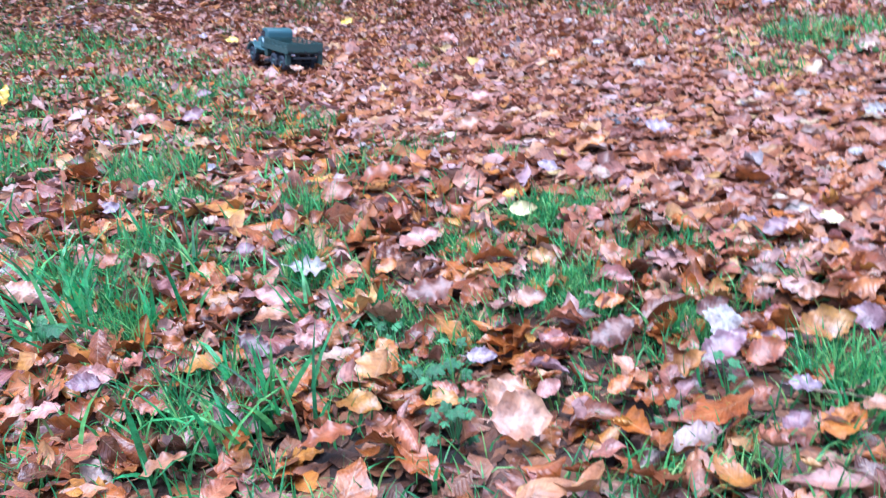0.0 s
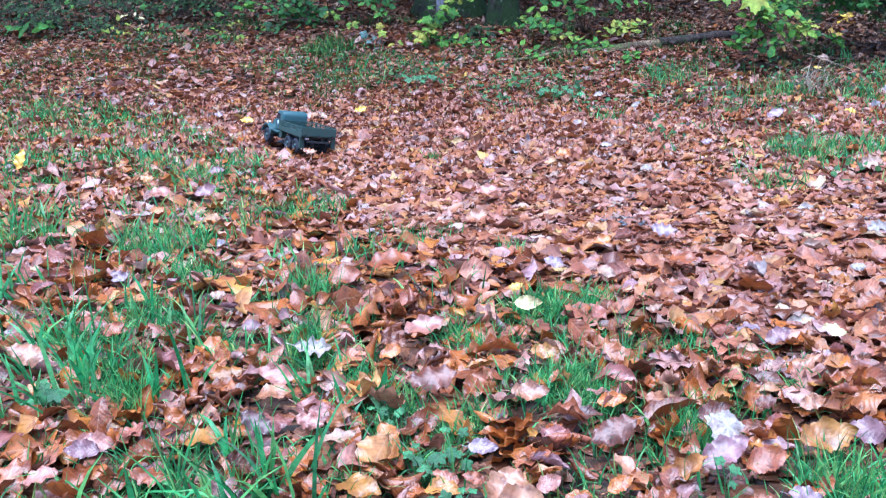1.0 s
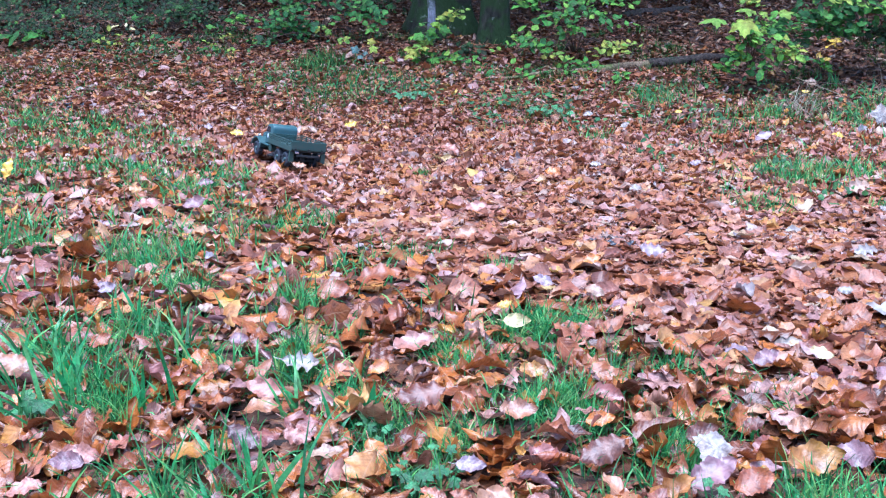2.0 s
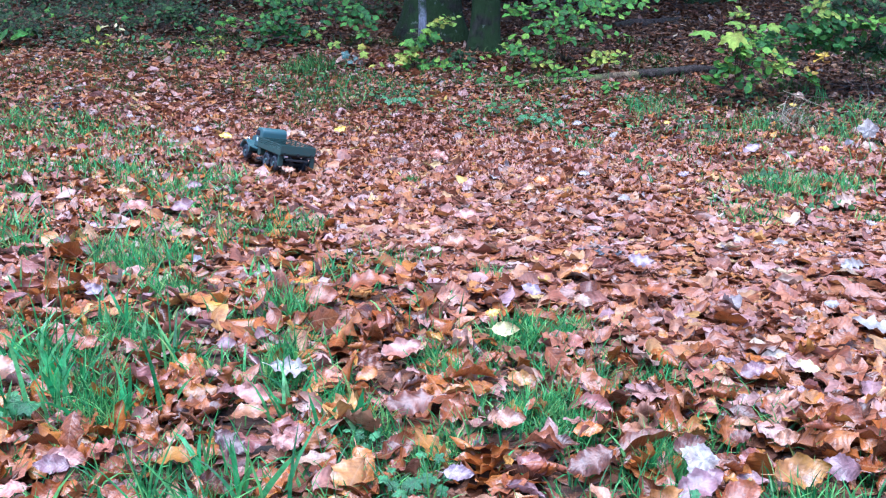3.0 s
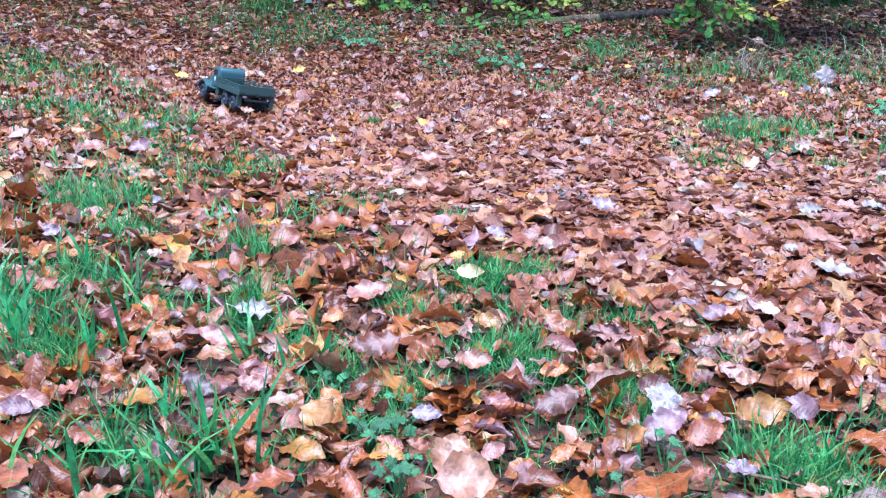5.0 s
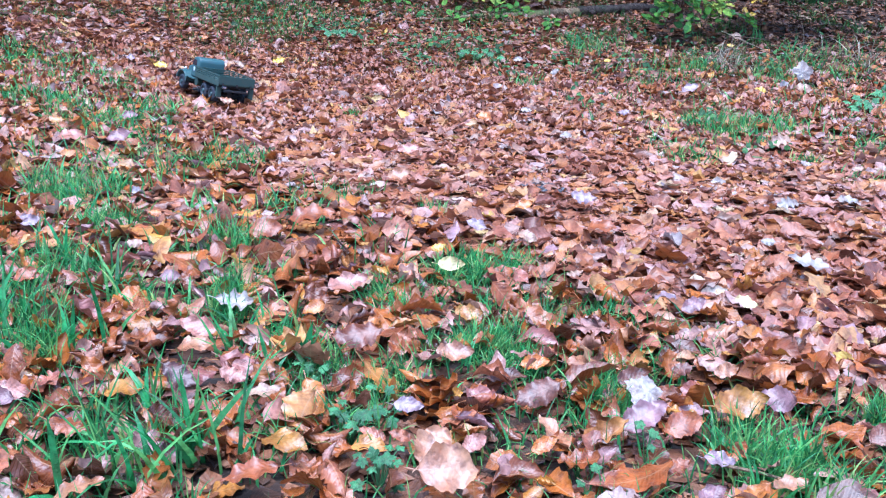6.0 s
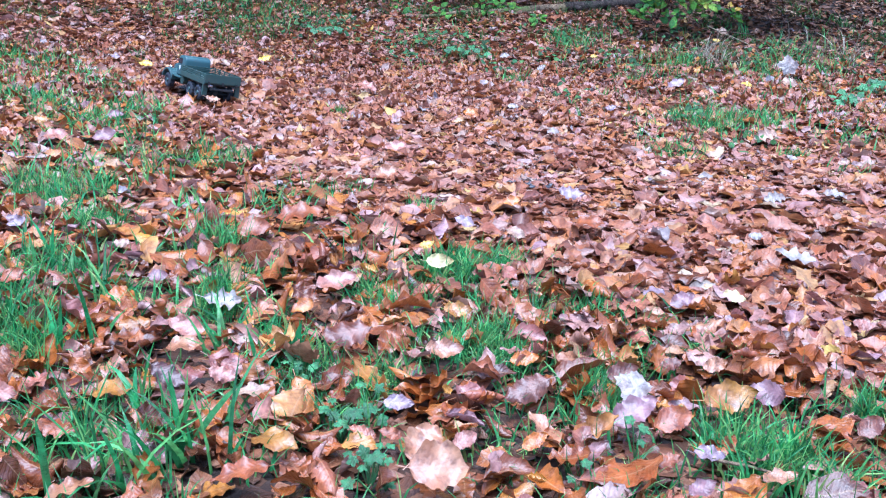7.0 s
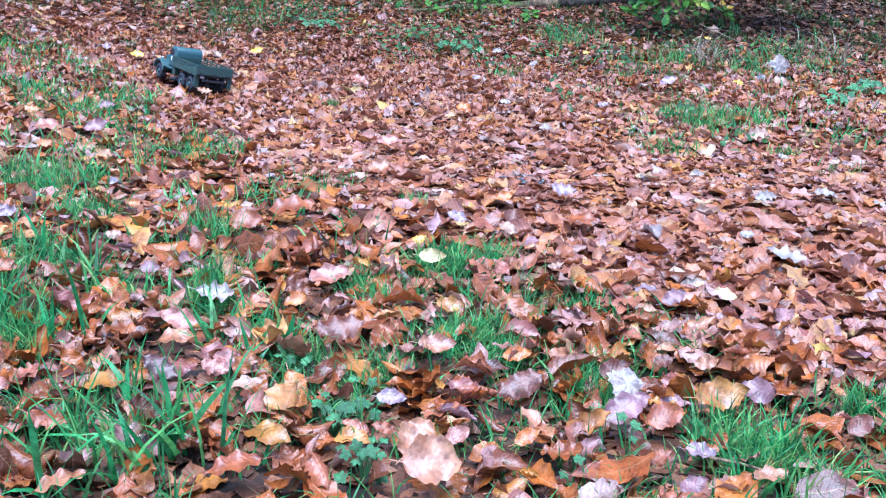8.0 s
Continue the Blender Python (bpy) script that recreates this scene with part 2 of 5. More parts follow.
MAT_TYRE = plain("tyre_rubber", (0.02, 0.024, 0.034), 0.7, dirt=0.3)
MAT_RIM = plain("rim_paint", (0.035, 0.075, 0.075), 0.5)
MAT_CHASSIS = plain("black_plastic", (0.012, 0.013, 0.015), 0.55, dirt=0.3)
MAT_GLASS = plain("dark_window", (0.02, 0.02, 0.035), 0.12, spec=0.8, dirt=0.1)
MAT_CHROME = plain("lamp_silver", (0.6, 0.62, 0.68), 0.25, metal=0.9, dirt=0.1)
MAT_DECAL = plain("white_decal", (0.62, 0.68, 0.72), 0.5, dirt=0.1)


# ---- helpers of this scene ----
def ground_z(x, y):
    """Level leaf-strewn track that turns up into a wooded bank."""
    x, y = np.asarray(x, float), np.asarray(y, float)
    s = np.clip(y - 5.2, 0, None)
    rise = 0.2 * s * np.sqrt(np.clip(s, 0, 1))
    rise = np.where(rise > 2.0, 2.0 + 3.0 * np.tanh((rise - 2.0) / 8.0), rise)
    bumps = 0.008 * np.sin(x * 5.1 + 1.3) * np.cos(y * 4.3 + x * 1.1) + 0.006 * np.sin(x * 11.0 + y * 7.0)
    far = np.clip((np.hypot(x, y) - 7.0) / 20.0, 0, 1)
    return rise + bumps + far * 0.15 * np.sin(x * 0.21 + 0.5) * np.cos(y * 0.17)


def gz(x, y):
    return float(ground_z(x, y))


def finish(ob, material, smooth=True):
    if material is not None:
        ob.data.materials.append(material)
    if smooth:
        ob.data.polygons.foreach_set("use_smooth", [True] * len(ob.data.polygons))
    return ob


def part(name, bm, material, parent, label="", smooth=False):
    me = bpy.data.meshes.new(name)
    bm.to_mesh(me)
    bm.free()
    ob = new(name, me)
    finish(ob, material, smooth)
    ob.parent = parent
    return tagged(ob, label)


def mesh_arrays(name, verts, quads, uvs=None):
    """A mesh from arrays: verts (n,3), quads (m,4), uvs (n,2) by vertex."""
    me = bpy.data.meshes.new(name)
    verts, quads = np.ascontiguousarray(verts, np.float32), np.ascontiguousarray(quads, np.int32)
    me.vertices.add(len(verts))
    me.vertices.foreach_set("co", verts.ravel())
    me.loops.add(quads.size)
    me.loops.foreach_set("vertex_index", quads.ravel())
    me.polygons.add(len(quads))
    me.polygons.foreach_set("loop_start", np.arange(0, quads.size, 4, dtype=np.int32))
    me.polygons.foreach_set("use_smooth", np.ones(len(quads), bool))
    if uvs is not None:
        layer = me.uv_layers.new(name="UVMap")
        layer.data.foreach_set("uv", np.ascontiguousarray(uvs, np.float32)[quads.ravel()].ravel())
    me.update(calc_edges=True)
    me.validate()
    return me


def grid_quads(nu, nv):
    i, j = np.meshgrid(np.arange(nu - 1), np.arange(nv - 1), indexing="ij")
    a = (i * nv + j).ravel()
    return np.stack([a, a + nv, a + nv + 1, a + 1], 1)


def half_width(u, shape):
    """Outline of a leaf: its half width along the blade, 1 at the widest."""
    egg = np.sin(np.pi * np.clip(u, 0, 1) ** 0.85) ** 0.8
    if shape == "oak":
        return np.sin(np.pi * u ** 1.2) ** 0.6 * (0.74 + 0.26 * np.cos(2 * np.pi * 3.6 * u + 2.4)) + 0.02
    if shape == "point":
        return np.sin(np.pi * np.clip(u, 0, 1) ** 0.8) ** 0.85 * (1 - 0.4 * u ** 3) + 0.012
    return egg + 0.015


def leaf_field(rng, pos, length, ratio, tilt, curl, cup, ruffle, nu, nv, shape="egg", yaw=None, lean=None, z_lift=None, rag=0.0):
    """Many curled leaves at once: verts (n, nu*nv, 3), their quads and uvs. lean: the direction in which a leaf's upper face looks."""
    n = len(pos)
    u, v = np.meshgrid(np.linspace(0, 1, nu), np.linspace(-1, 1, nv), indexing="ij")
    u, v = u.ravel()[None], v.ravel()[None]
    L = length[:, None]
    w = half_width(u, shape) * ratio[:, None] * L * 0.5
    if rag:
        lobes, start = rng.uniform(1.6, 4.5, n)[:, None], rng.uniform(0, 6.28, n)[:, None]
        w = w * (1 + np.minimum(np.abs(rng.normal(0, rag, n)), 0.2)[:, None] * np.sin(6.28 * lobes * u + start + (v > 0) * lobes))
        w = w * (1 + 0.08 * np.sin(6.28 * 2.3 * lobes * u + 2 * start + 2.0 * (v > 0)))
    k = np.where(np.abs(curl) < 0.02, 0.02, curl)[:, None]
    th = k * (u - 0.5)
    x, z = L * np.sin(th) / k, L * (1 - np.cos(th)) / k
    c = np.where(np.abs(cup) < 0.02, 0.02, cup)[:, None]
    y = w * np.sin(c * v) / c
    z = z + w * (1 - np.cos(c * v)) / c
    ph, fr = rng.uniform(0, 6.28, n)[:, None], rng.uniform(1.5, 4.2, n)[:, None]
    z = z + ruffle[:, None] * L * np.abs(v) ** 1.5 * np.sin(6.28 * fr * u + ph + 1.6 * (v > 0))
    x = x + ruffle[:, None] * L * 0.12 * np.abs(v) * np.sin(6.28 * fr * u + ph * 1.7)
    twist = rng.normal(0, 0.35, n)[:, None] * (u - 0.5)
    y, z = y * np.cos(twist) - z * np.sin(twist), y * np.sin(twist) + z * np.cos(twist)
    a = rng.uniform(0, 6.283, n) if yaw is None else yaw
    ca, sa = np.cos(a)[:, None], np.sin(a)[:, None]
    x, y = x * ca - y * sa, x * sa + y * ca
    p = np.stack([x, y, z], -1)
    d = rng.uniform(0, 6.283, n) if lean is None else lean
    ax = np.stack([-np.sin(d), np.cos(d), np.zeros(n)], -1)[:, None]
    ct, st = np.cos(tilt)[:, None, None], np.sin(tilt)[:, None, None]
    p = p * ct + np.cross(np.broadcast_to(ax, p.shape), p) * st + ax * (p * ax).sum(-1, keepdims=True) * (1 - ct)
    if z_lift is not None:
        p[..., 2] += (-p[..., 2].min(1) * z_lift)[:, None]
    q = grid_quads(nu, nv)
    quads = (q[None] + (np.arange(n) * nu * nv)[:, None, None]).reshape(-1, 4)
    uv = np.stack([u, (v + 1) / 2], -1)
    return p + pos[:, None], quads, np.broadcast_to(uv, (n, nu * nv, 2)).reshape(-1, 2)


def litter(name, rng, xy, thick, nu, nv, base=0.0, size=0.064, lay=0.5, bow=1.1, crumple=1.0):
    """A layer of fallen leaves; those on the trodden track lie flatter than those in the grass."""
    n = len(xy)
    loose = 0.68 + 0.32 * grass_share(xy[:, 0], xy[:, 1])
    lay, bow, thick = lay * loose, bow * loose, thick * loose
    low = np.where(under_leaf(xy), 0.12, 1.0)
    z = ground_z(xy[:, 0], xy[:, 1]) + base + thick * low * rng.uniform(0, 1, n)
    pos = np.c_[xy, z]
    tilt = np.abs(rng.normal(0, lay, n)).clip(0, 1.35) * low
    v, q, uv = leaf_field(rng, pos, rng.normal(size, 0.018, n).clip(0.028, 0.125), rng.uniform(0.42, 0.74, n), tilt,
                          rng.normal(0.1, bow, n) * low, rng.normal(0.2, bow, n) * low, crumple * (0.018 + np.abs(rng.normal(0, 0.05, n))), nu, nv, z_lift=0.5, rag=0.13)
    return mesh_arrays(name, v.reshape(-1, 3), q, uv)


def single_leaf_mesh(name, rng, shape="egg", length=1.0, ratio=0.62, curl=0.3, cup=0.3, ruffle=0.03, nu=9, nv=5, stalk=True):
    """One leaf of unit length with its stalk, lying flat round the origin."""
    v, q, uv = leaf_field(rng, np.zeros((1, 3)), np.array([length]), np.array([ratio]), np.zeros(1), np.array([curl]),
                          np.array([cup]), np.array([ruffle]), nu, nv, shape, yaw=np.zeros(1), lean=np.zeros(1), rag=0.06 if nu > 9 else 0.0)
    v = v.reshape(-1, 3)
    if stalk:
        a = v[nv // 2]
        dx = length * 0.22
        s = np.array([[0, -0.008, 0], [0, 0.008, 0], [-dx, 0.008 + 0.04, 0.02], [-dx, 0.04 - 0.008, 0.02]]) * [1, length, length]
        q = np.r_[q, [[len(v), len(v) + 1, len(v) + 2, len(v) + 3]]]
        v, uv = np.r_[v, a + s], np.r_[uv, [[0.5, 0.5]] * 4]
    return mesh_arrays(name, v, q, uv)


def lobed_leaf_mesh(name, rng, lobes=5, depth=0.45, curl=0.25, wave=0.04):
    """A maple-like leaf about one unit across: rings from the middle to a lobed, pointed rim, and a stalk."""
    segs, rings = lobes * 8, 4
    a = np.linspace(0, 2 * np.pi, segs, endpoint=False)
    saw = np.abs(((a / (2 * np.pi) * lobes) % 1) - 0.5) * 2
    size = 0.62 + 0.38 * np.cos(a / 2) ** 2
    rim = size * (1 - 0.95 * depth * (1 - saw) ** 1.6 + 0.08 * saw ** 5 + 0.05 * np.cos(a * lobes * 4)) * 0.58
    vs, uvs = [], []
    for i in range(rings + 1):
        f = i / rings
        r = rim * f + 0.002
        x, y = r * np.cos(a), r * np.sin(a)
        z = -curl * (x * x * 0.6 + y * y) + wave * f * np.sin(a * 3 + rng.uniform(0, 6)) + wave * 0.6 * f * np.sin(a * 7 + 1)
        vs.append(np.stack([x, y, z], 1))
        uvs.append(np.stack([(a * lobes / (2 * np.pi)) % 1 * 0.5 + f * 0.5, 0.5 + 0.5 * f * np.sin(a * lobes)], 1))
    q = [[i * segs + j, (i + 1) * segs + j, (i + 1) * segs + (j + 1) % segs, i * segs + (j + 1) % segs] for i in range(rings) for j in range(segs)]
    v, uv = np.concatenate(vs), np.concatenate(uvs)
    s = np.array([[-0.1, -0.008, 0.0], [-0.1, 0.008, 0.0], [-0.75, 0.03, -0.1], [-0.75, 0.014, -0.1]])
    q = np.r_[q, [[len(v), len(v) + 1, len(v) + 2, len(v) + 3]]]
    return mesh_arrays(name, np.r_[v, s], q, np.r_[uv, [[0.5, 0.5]] * 4])


def tube(bm, pts, radii, seg=8):
    """A tapering limb through the points."""
    rings = []
    pts = [Vector(p) for p in pts]
    for i, (p, r) in enumerate(zip(pts, radii)):
        way = (pts[min(i + 1, len(pts) - 1)] - pts[max(i - 1, 0)]).normalized()
        sidew = way.cross(Vector((0.13, 0.97, 0.2))).normalized()
        up = way.cross(sidew)
        rings.append([bm.verts.new(p + (sidew * math.cos(a) + up * math.sin(a)) * r) for a in (6.2832 * s / seg for s in range(seg))])
    for a, b in zip(rings, rings[1:]):
        for i in range(seg):
            bm.faces.new((a[i], a[(i + 1) % seg], b[(i + 1) % seg], b[i]))
    bm.faces.new(rings[0][::-1])
    bm.faces.new(rings[-1])
    return bm


def box(bm, x0, x1, y0, y1, z0, z1, bevel=0.0):
    made = bmesh.ops.create_cube(bm, size=1.0)
    for v in made["verts"]:
        v.co = Vector((x0 + (v.co.x + 0.5) * (x1 - x0), y0 + (v.co.y + 0.5) * (y1 - y0), z0 + (v.co.z + 0.5) * (z1 - z0)))
    if bevel:
        edges = list({e for v in made["verts"] for e in v.link_edges})
        bmesh.ops.bevel(bm, geom=edges, offset=bevel, segments=2, profile=0.5, affect="EDGES")
    return bm


def extruded(bm, profile, y0, y1, bevel=0.0, inset=0.0):
    """A solid from an outline in x and z, from y0 to y1."""
    a = [bm.verts.new((x, y0, z)) for x, z in profile]
    b = [bm.verts.new((x, y1, z)) for x, z in profile]
    n = len(profile)
    faces = [bm.faces.new(a), bm.faces.new(b[::-1])]
    faces += [bm.faces.new((a[i], b[i], b[(i + 1) % n], a[(i + 1) % n])) for i in range(n)]
    bmesh.ops.recalc_face_normals(bm, faces=faces)
    if bevel:
        edges = list({e for f in faces for e in f.edges})
        bmesh.ops.bevel(bm, geom=edges, offset=bevel, segments=3, profile=0.5, affect="EDGES", clamp_overlap=True)
    return bm


def lathe(bm, profile, seg=28, lug=0.0):
    """A solid turned about the y axis from (y, radius) pairs; lug: depth of the tread."""
    rings = []
    for y, r in profile:
        ring = []
        for s in range(seg):
            a = 6.2832 * s / seg
            rr = r - (lug if (s % 4) < 2 and r > 0.85 * max(p[1] for p in profile) else 0)
            ring.append(bm.verts.new((rr * math.cos(a), y, rr * math.sin(a))))
        rings.append(ring)
    for a, b in zip(rings, rings[1:]):
        for i in range(seg):
            bm.faces.new((a[i], a[(i + 1) % seg], b[(i + 1) % seg], b[i]))
    bm.faces.new(rings[0])
    bm.faces.new(rings[-1][::-1])
    bmesh.ops.recalc_face_normals(bm, faces=bm.faces[:])
    return bm


# ---- ground ----
def axis_steps(lo, hi, step, reach):
    core = np.arange(lo, hi + step / 2, step)
    out = np.cumsum(step * 1.35 ** np.arange(1, 60))
    return np.r_[(lo - out[out < reach])[::-1], core, hi + out[out < reach]]


gx, gy = axis_steps(-6, 6, 0.1, 1500), axis_steps(-2, 13, 0.1, 1500)
mx, my = np.meshgrid(gx, gy, indexing="ij")
ground_mesh = mesh_arrays("ground", np.stack([mx.ravel(), my.ravel(), ground_z(mx, my).ravel()], 1), grid_quads(len(gx), len(gy)))
ground = new("ground", ground_mesh)
finish(ground, MAT_SOIL)
tagged(ground, "dark damp soil under fallen leaves, rising into a wooded bank", "ground", kind="structure")

# ---- toy truck: where it stands, so that the leaves leave it room ----
TRUCK_X, TRUCK_Y, TRUCK_Z, TRUCK_TURN = -0.560, 4.326, 0.010, 121.4
truck_pose = pose(TRUCK_X, TRUCK_Y, TRUCK_Z, 9.5, -1.0, TRUCK_TURN) @ Matrix.Scale(1.04, 4)


def clear_of_truck(xy, rear=-0.03, front=0.33, side=0.07):
    c, s = math.cos(radians(TRUCK_TURN)), math.sin(radians(TRUCK_TURN))
    dx, dy = xy[:, 0] - TRUCK_X, xy[:, 1] - TRUCK_Y
    fx, fy = dx * c + dy * s, -dx * s + dy * c
    return ~((fx > rear) & (fx < front) & (np.abs(fy) < side))


# ---- fallen leaves that stand out ----
shape_meshes = {
    "beech": [single_leaf_mesh("fallen_leaf", np.random.default_rng(200 + i), ratio=0.52 + 0.03 * i, curl=(-0.5, 0.4, 0.6, -0.7)[i], cup=(0.4, -0.4, 0.5, 0.3)[i], ruffle=0.05, nu=23, nv=9) for i in range(4)],
    "oak": [single_leaf_mesh("fallen_leaf", np.random.default_rng(220 + i), "oak", ratio=0.66, curl=0.4 - 0.5 * i, cup=0.5, ruffle=0.03, nu=31, nv=7) for i in range(3)],
    "maple": [lobed_leaf_mesh("fallen_leaf", np.random.default_rng(230 + i), 5, 0.28, 0.3, 0.022) for i in range(3)],
    "round": [single_leaf_mesh("fallen_leaf", np.random.default_rng(240 + i), ratio=0.92 - 0.08 * i, curl=-0.5, cup=0.5, ruffle=0.07, nu=25, nv=11) for i in range(3)],
}
leaf_cache = {}
placed = []


def fallen_leaf(x, y, size, tilt, turn, hue, shape, words):
    """A single leaf; tilt: how far its face is raised from lying flat; turn: the way its stalk points."""
    i = len(placed)
    placed.append((x, y, size))
    pick = i % len(shape_meshes[shape])
    key = (shape, pick, hue)
    if key not in leaf_cache:
        me = shape_meshes[shape][pick].copy()
        me.materials.append(HUES[hue])
        leaf_cache[key] = me
    ob = new("fallen_leaf", leaf_cache[key])
    m = pose(0, 0, 0, tilt, (i * 37 % 21) - 10, 0) @ pose(0, 0, 0, 0, 0, turn) @ Matrix.Diagonal((size, size, size, 1))
    low = min((m @ c.co).z for c in leaf_cache[key].vertices)
    ob.matrix_world = Matrix.Translation((x, y, gz(x, y) + 0.04 - max(low, -0.05) * 0.8)) @ m
    tagged(ob, words, "leaf", group="single fallen leaves")


fallen_leaf(0.195, 2.234, 0.066, 66, -10, "butter", "beech", "pale yellow leaf standing in bright grass")
fallen_leaf(0.174, 2.354, 0.041, 42, 25, "gold", "beech", "orange-yellow leaf beside grass")
fallen_leaf(-0.045, 2.081, 0.095, 26, 25, "pink", "beech", "broad salmon-pink leaf lying flat on litter")
fallen_leaf(-0.276, 1.979, 0.080, 42, -10, "white", "oak", "bleached white lobed leaf on grass")
fallen_leaf(0.295, 1.670, 0.056, 42, 0, "orange", "beech", "bright orange leaf curled over grass")
fallen_leaf(0.470, 1.545, 0.068, 37, 155, "white", "maple", "bleached white maple leaf with pointed lobes")
fallen_leaf(0.629, 1.527, 0.103, 42, 12, "ochre", "beech", "large ochre leaf showing its pale midrib")
fallen_leaf(0.696, 1.535, 0.076, 42, 170, "mauve", "beech", "purplish pink leaf propped on edge")
fallen_leaf(0.438, 1.452, 0.096, 28, 25, "mauve", "beech", "large mauve-brown leaf with ribbed veins")
fallen_leaf(-0.327, 1.603, 0.071, 42, -25, "dark", "beech", "dark purple-brown leaf arched over grass")
fallen_leaf(-0.184, 1.560, 0.062, 9, 25, "cream", "beech", "pale tan wavy leaf on grass")
fallen_leaf(-0.139, 1.379, 0.081, 9, -25, "ochre", "beech", "yellow-brown leaf with wavy edge")
fallen_leaf(-0.182, 1.294, 0.085, 8, 195, "rust", "beech", "shiny orange-brown leaf lying on litter")
fallen_leaf(0.105, 1.295, 0.092, 40, 8, "peach", "round", "large cream leaf with rounded lobes")
fallen_leaf(0.085, 1.355, 0.076, 36, 60, "peach", "round", "cream leaf overlapping another cream leaf")
fallen_leaf(0.152, 1.384, 0.046, 42, 25, "pink", "beech", "pinkish brown leaf beside a cream leaf")
fallen_leaf(0.057, 1.511, 0.053, 42, -10, "lilac", "beech", "purple-grey leaf with damp shine")
fallen_leaf(-0.238, 1.608, 0.053, 42, -10, "pink", "beech", "crumpled pinkish leaf with a dark spot")
fallen_leaf(-0.329, 1.825, 0.078, 42, 170, "pink", "beech", "salmon-red leaf lying over a tan leaf")
fallen_leaf(-0.324, 1.751, 0.073, 14, 12, "tan", "beech", "tan leaf under a red leaf")
fallen_leaf(0.259, 1.372, 0.048, 42, 25, "orange", "beech", "orange leaf with damp shine")
fallen_leaf(0.273, 1.524, 0.087, 42, 195, "brown", "beech", "crinkled brown leaf lying on brown litter")
fallen_leaf(0.467, 1.630, 0.068, 42, 25, "brown", "beech", "dark brown ribbed leaf")
fallen_leaf(-0.249, 2.428, 0.091, 42, 12, "rust", "beech", "upright reddish brown leaf")
fallen_leaf(-0.142, 2.591, 0.131, 19, 12, "rust", "beech", "long curled rust-brown leaf")
fallen_leaf(-0.545, 2.323, 0.044, 42, 170, "cream", "beech", "small cream leaf lying on brown litter")
fallen_leaf(1.222, 2.740, 0.073, 39, 195, "white", "oak", "white lobed oak leaf on brown leaves")
fallen_leaf(1.067, 2.253, 0.100, 18, -25, "white", "oak", "whitish lobed oak leaf on brown leaves")
fallen_leaf(1.466, 2.872, 0.070, 21, -10, "white", "beech", "small white leaf lying on brown litter")
fallen_leaf(1.034, 2.421, 0.041, 42, 170, "white", "beech", "narrow bleached leaf lying on brown litter")
fallen_leaf(0.812, 1.990, 0.052, 39, -10, "butter", "beech", "folded pale yellow leaf")
fallen_leaf(0.634, 1.994, 0.058, -2, 195, "lilac", "beech", "thin grey-white leaf edge")
fallen_leaf(0.678, 1.935, 0.065, 37, 25, "mauve", "beech", "mauve leaf with wet sheen")
fallen_leaf(0.468, 2.145, 0.041, 15, 12, "cream", "beech", "small cream leaf lying on brown litter")
fallen_leaf(0.282, 2.501, 0.057, 42, 170, "lilac", "beech", "small lilac-grey leaf lying on brown litter")
fallen_leaf(0.405, 2.418, 0.055, 35, -25, "cream", "beech", "pale tan leaf lying on brown litter")
fallen_leaf(-0.961, 5.059, 0.072, 38, 170, "yellow", "beech", "bright yellow leaf on the track")
fallen_leaf(-0.406, 5.231, 0.070, 30, 195, "yellow", "beech", "bright yellow leaf on the track")
fallen_leaf(-0.586, 5.118, 0.054, 42, -25, "cream", "beech", "small pale leaf on the track")
fallen_leaf(0.481, 3.936, 0.067, 42, -10, "orange", "beech", "orange leaf on the track")
fallen_leaf(0.857, 5.481, 0.059, 42, 195, "white", "beech", "small white leaf lying on brown litter")
fallen_leaf(1.008, 5.220, 0.052, 55, 25, "white", "beech", "white leaf standing on edge")
fallen_leaf(2.345, 5.230, 0.115, 60, 80, "ash", "maple", "big bleached lobed leaf standing upright")
fallen_leaf(2.189, 4.858, 0.099, 33, 0, "cream", "beech", "pale leaf in grass")
fallen_leaf(1.574, 3.653, 0.102, 42, 195, "cream", "oak", "pinkish white lobed leaf")
fallen_leaf(1.519, 3.298, 0.038, 42, -25, "white", "beech", "small white leaf lying on brown litter")
fallen_leaf(1.680, 3.248, 0.048, 27, 195, "cream", "beech", "small cream leaf lying on brown litter")
fallen_leaf(0.745, 3.619, 0.051, 27, 195, "white", "beech", "small white leaf lying on brown litter")
fallen_leaf(0.696, 4.214, 0.050, 42, 0, "white", "beech", "small white leaf lying on brown litter")
fallen_leaf(1.095, 4.132, 0.050, 42, 12, "lilac", "beech", "small grey leaf lying on brown litter")
fallen_leaf(1.584, 4.778, 0.096, 32, 25, "lilac", "beech", "pale grey leaf lying on brown litter")
fallen_leaf(1.963, 4.841, 0.059, 29, 170, "yellow", "beech", "small yellow leaf lying on brown litter")
fallen_leaf(1.343, 5.462, 0.043, 42, 12, "yellow", "beech", "small yellow leaf lying on brown litter")
fallen_leaf(2.140, 5.793, 0.046, 42, 170, "yellow", "beech", "small yellow leaf lying on brown litter")
fallen_leaf(-0.823, 2.471, 0.049, 42, 195, "lilac", "beech", "lilac-brown leaf in grass")
fallen_leaf(-0.428, 2.113, 0.047, 42, 12, "mauve", "beech", "mauve leaf lying on brown litter")
fallen_leaf(-0.721, 2.093, 0.055, 42, 12, "rust", "beech", "rust-brown leaf in grass")
fallen_leaf(-0.542, 2.578, 0.036, 42, 170, "orange", "beech", "small orange leaf lying on brown litter")
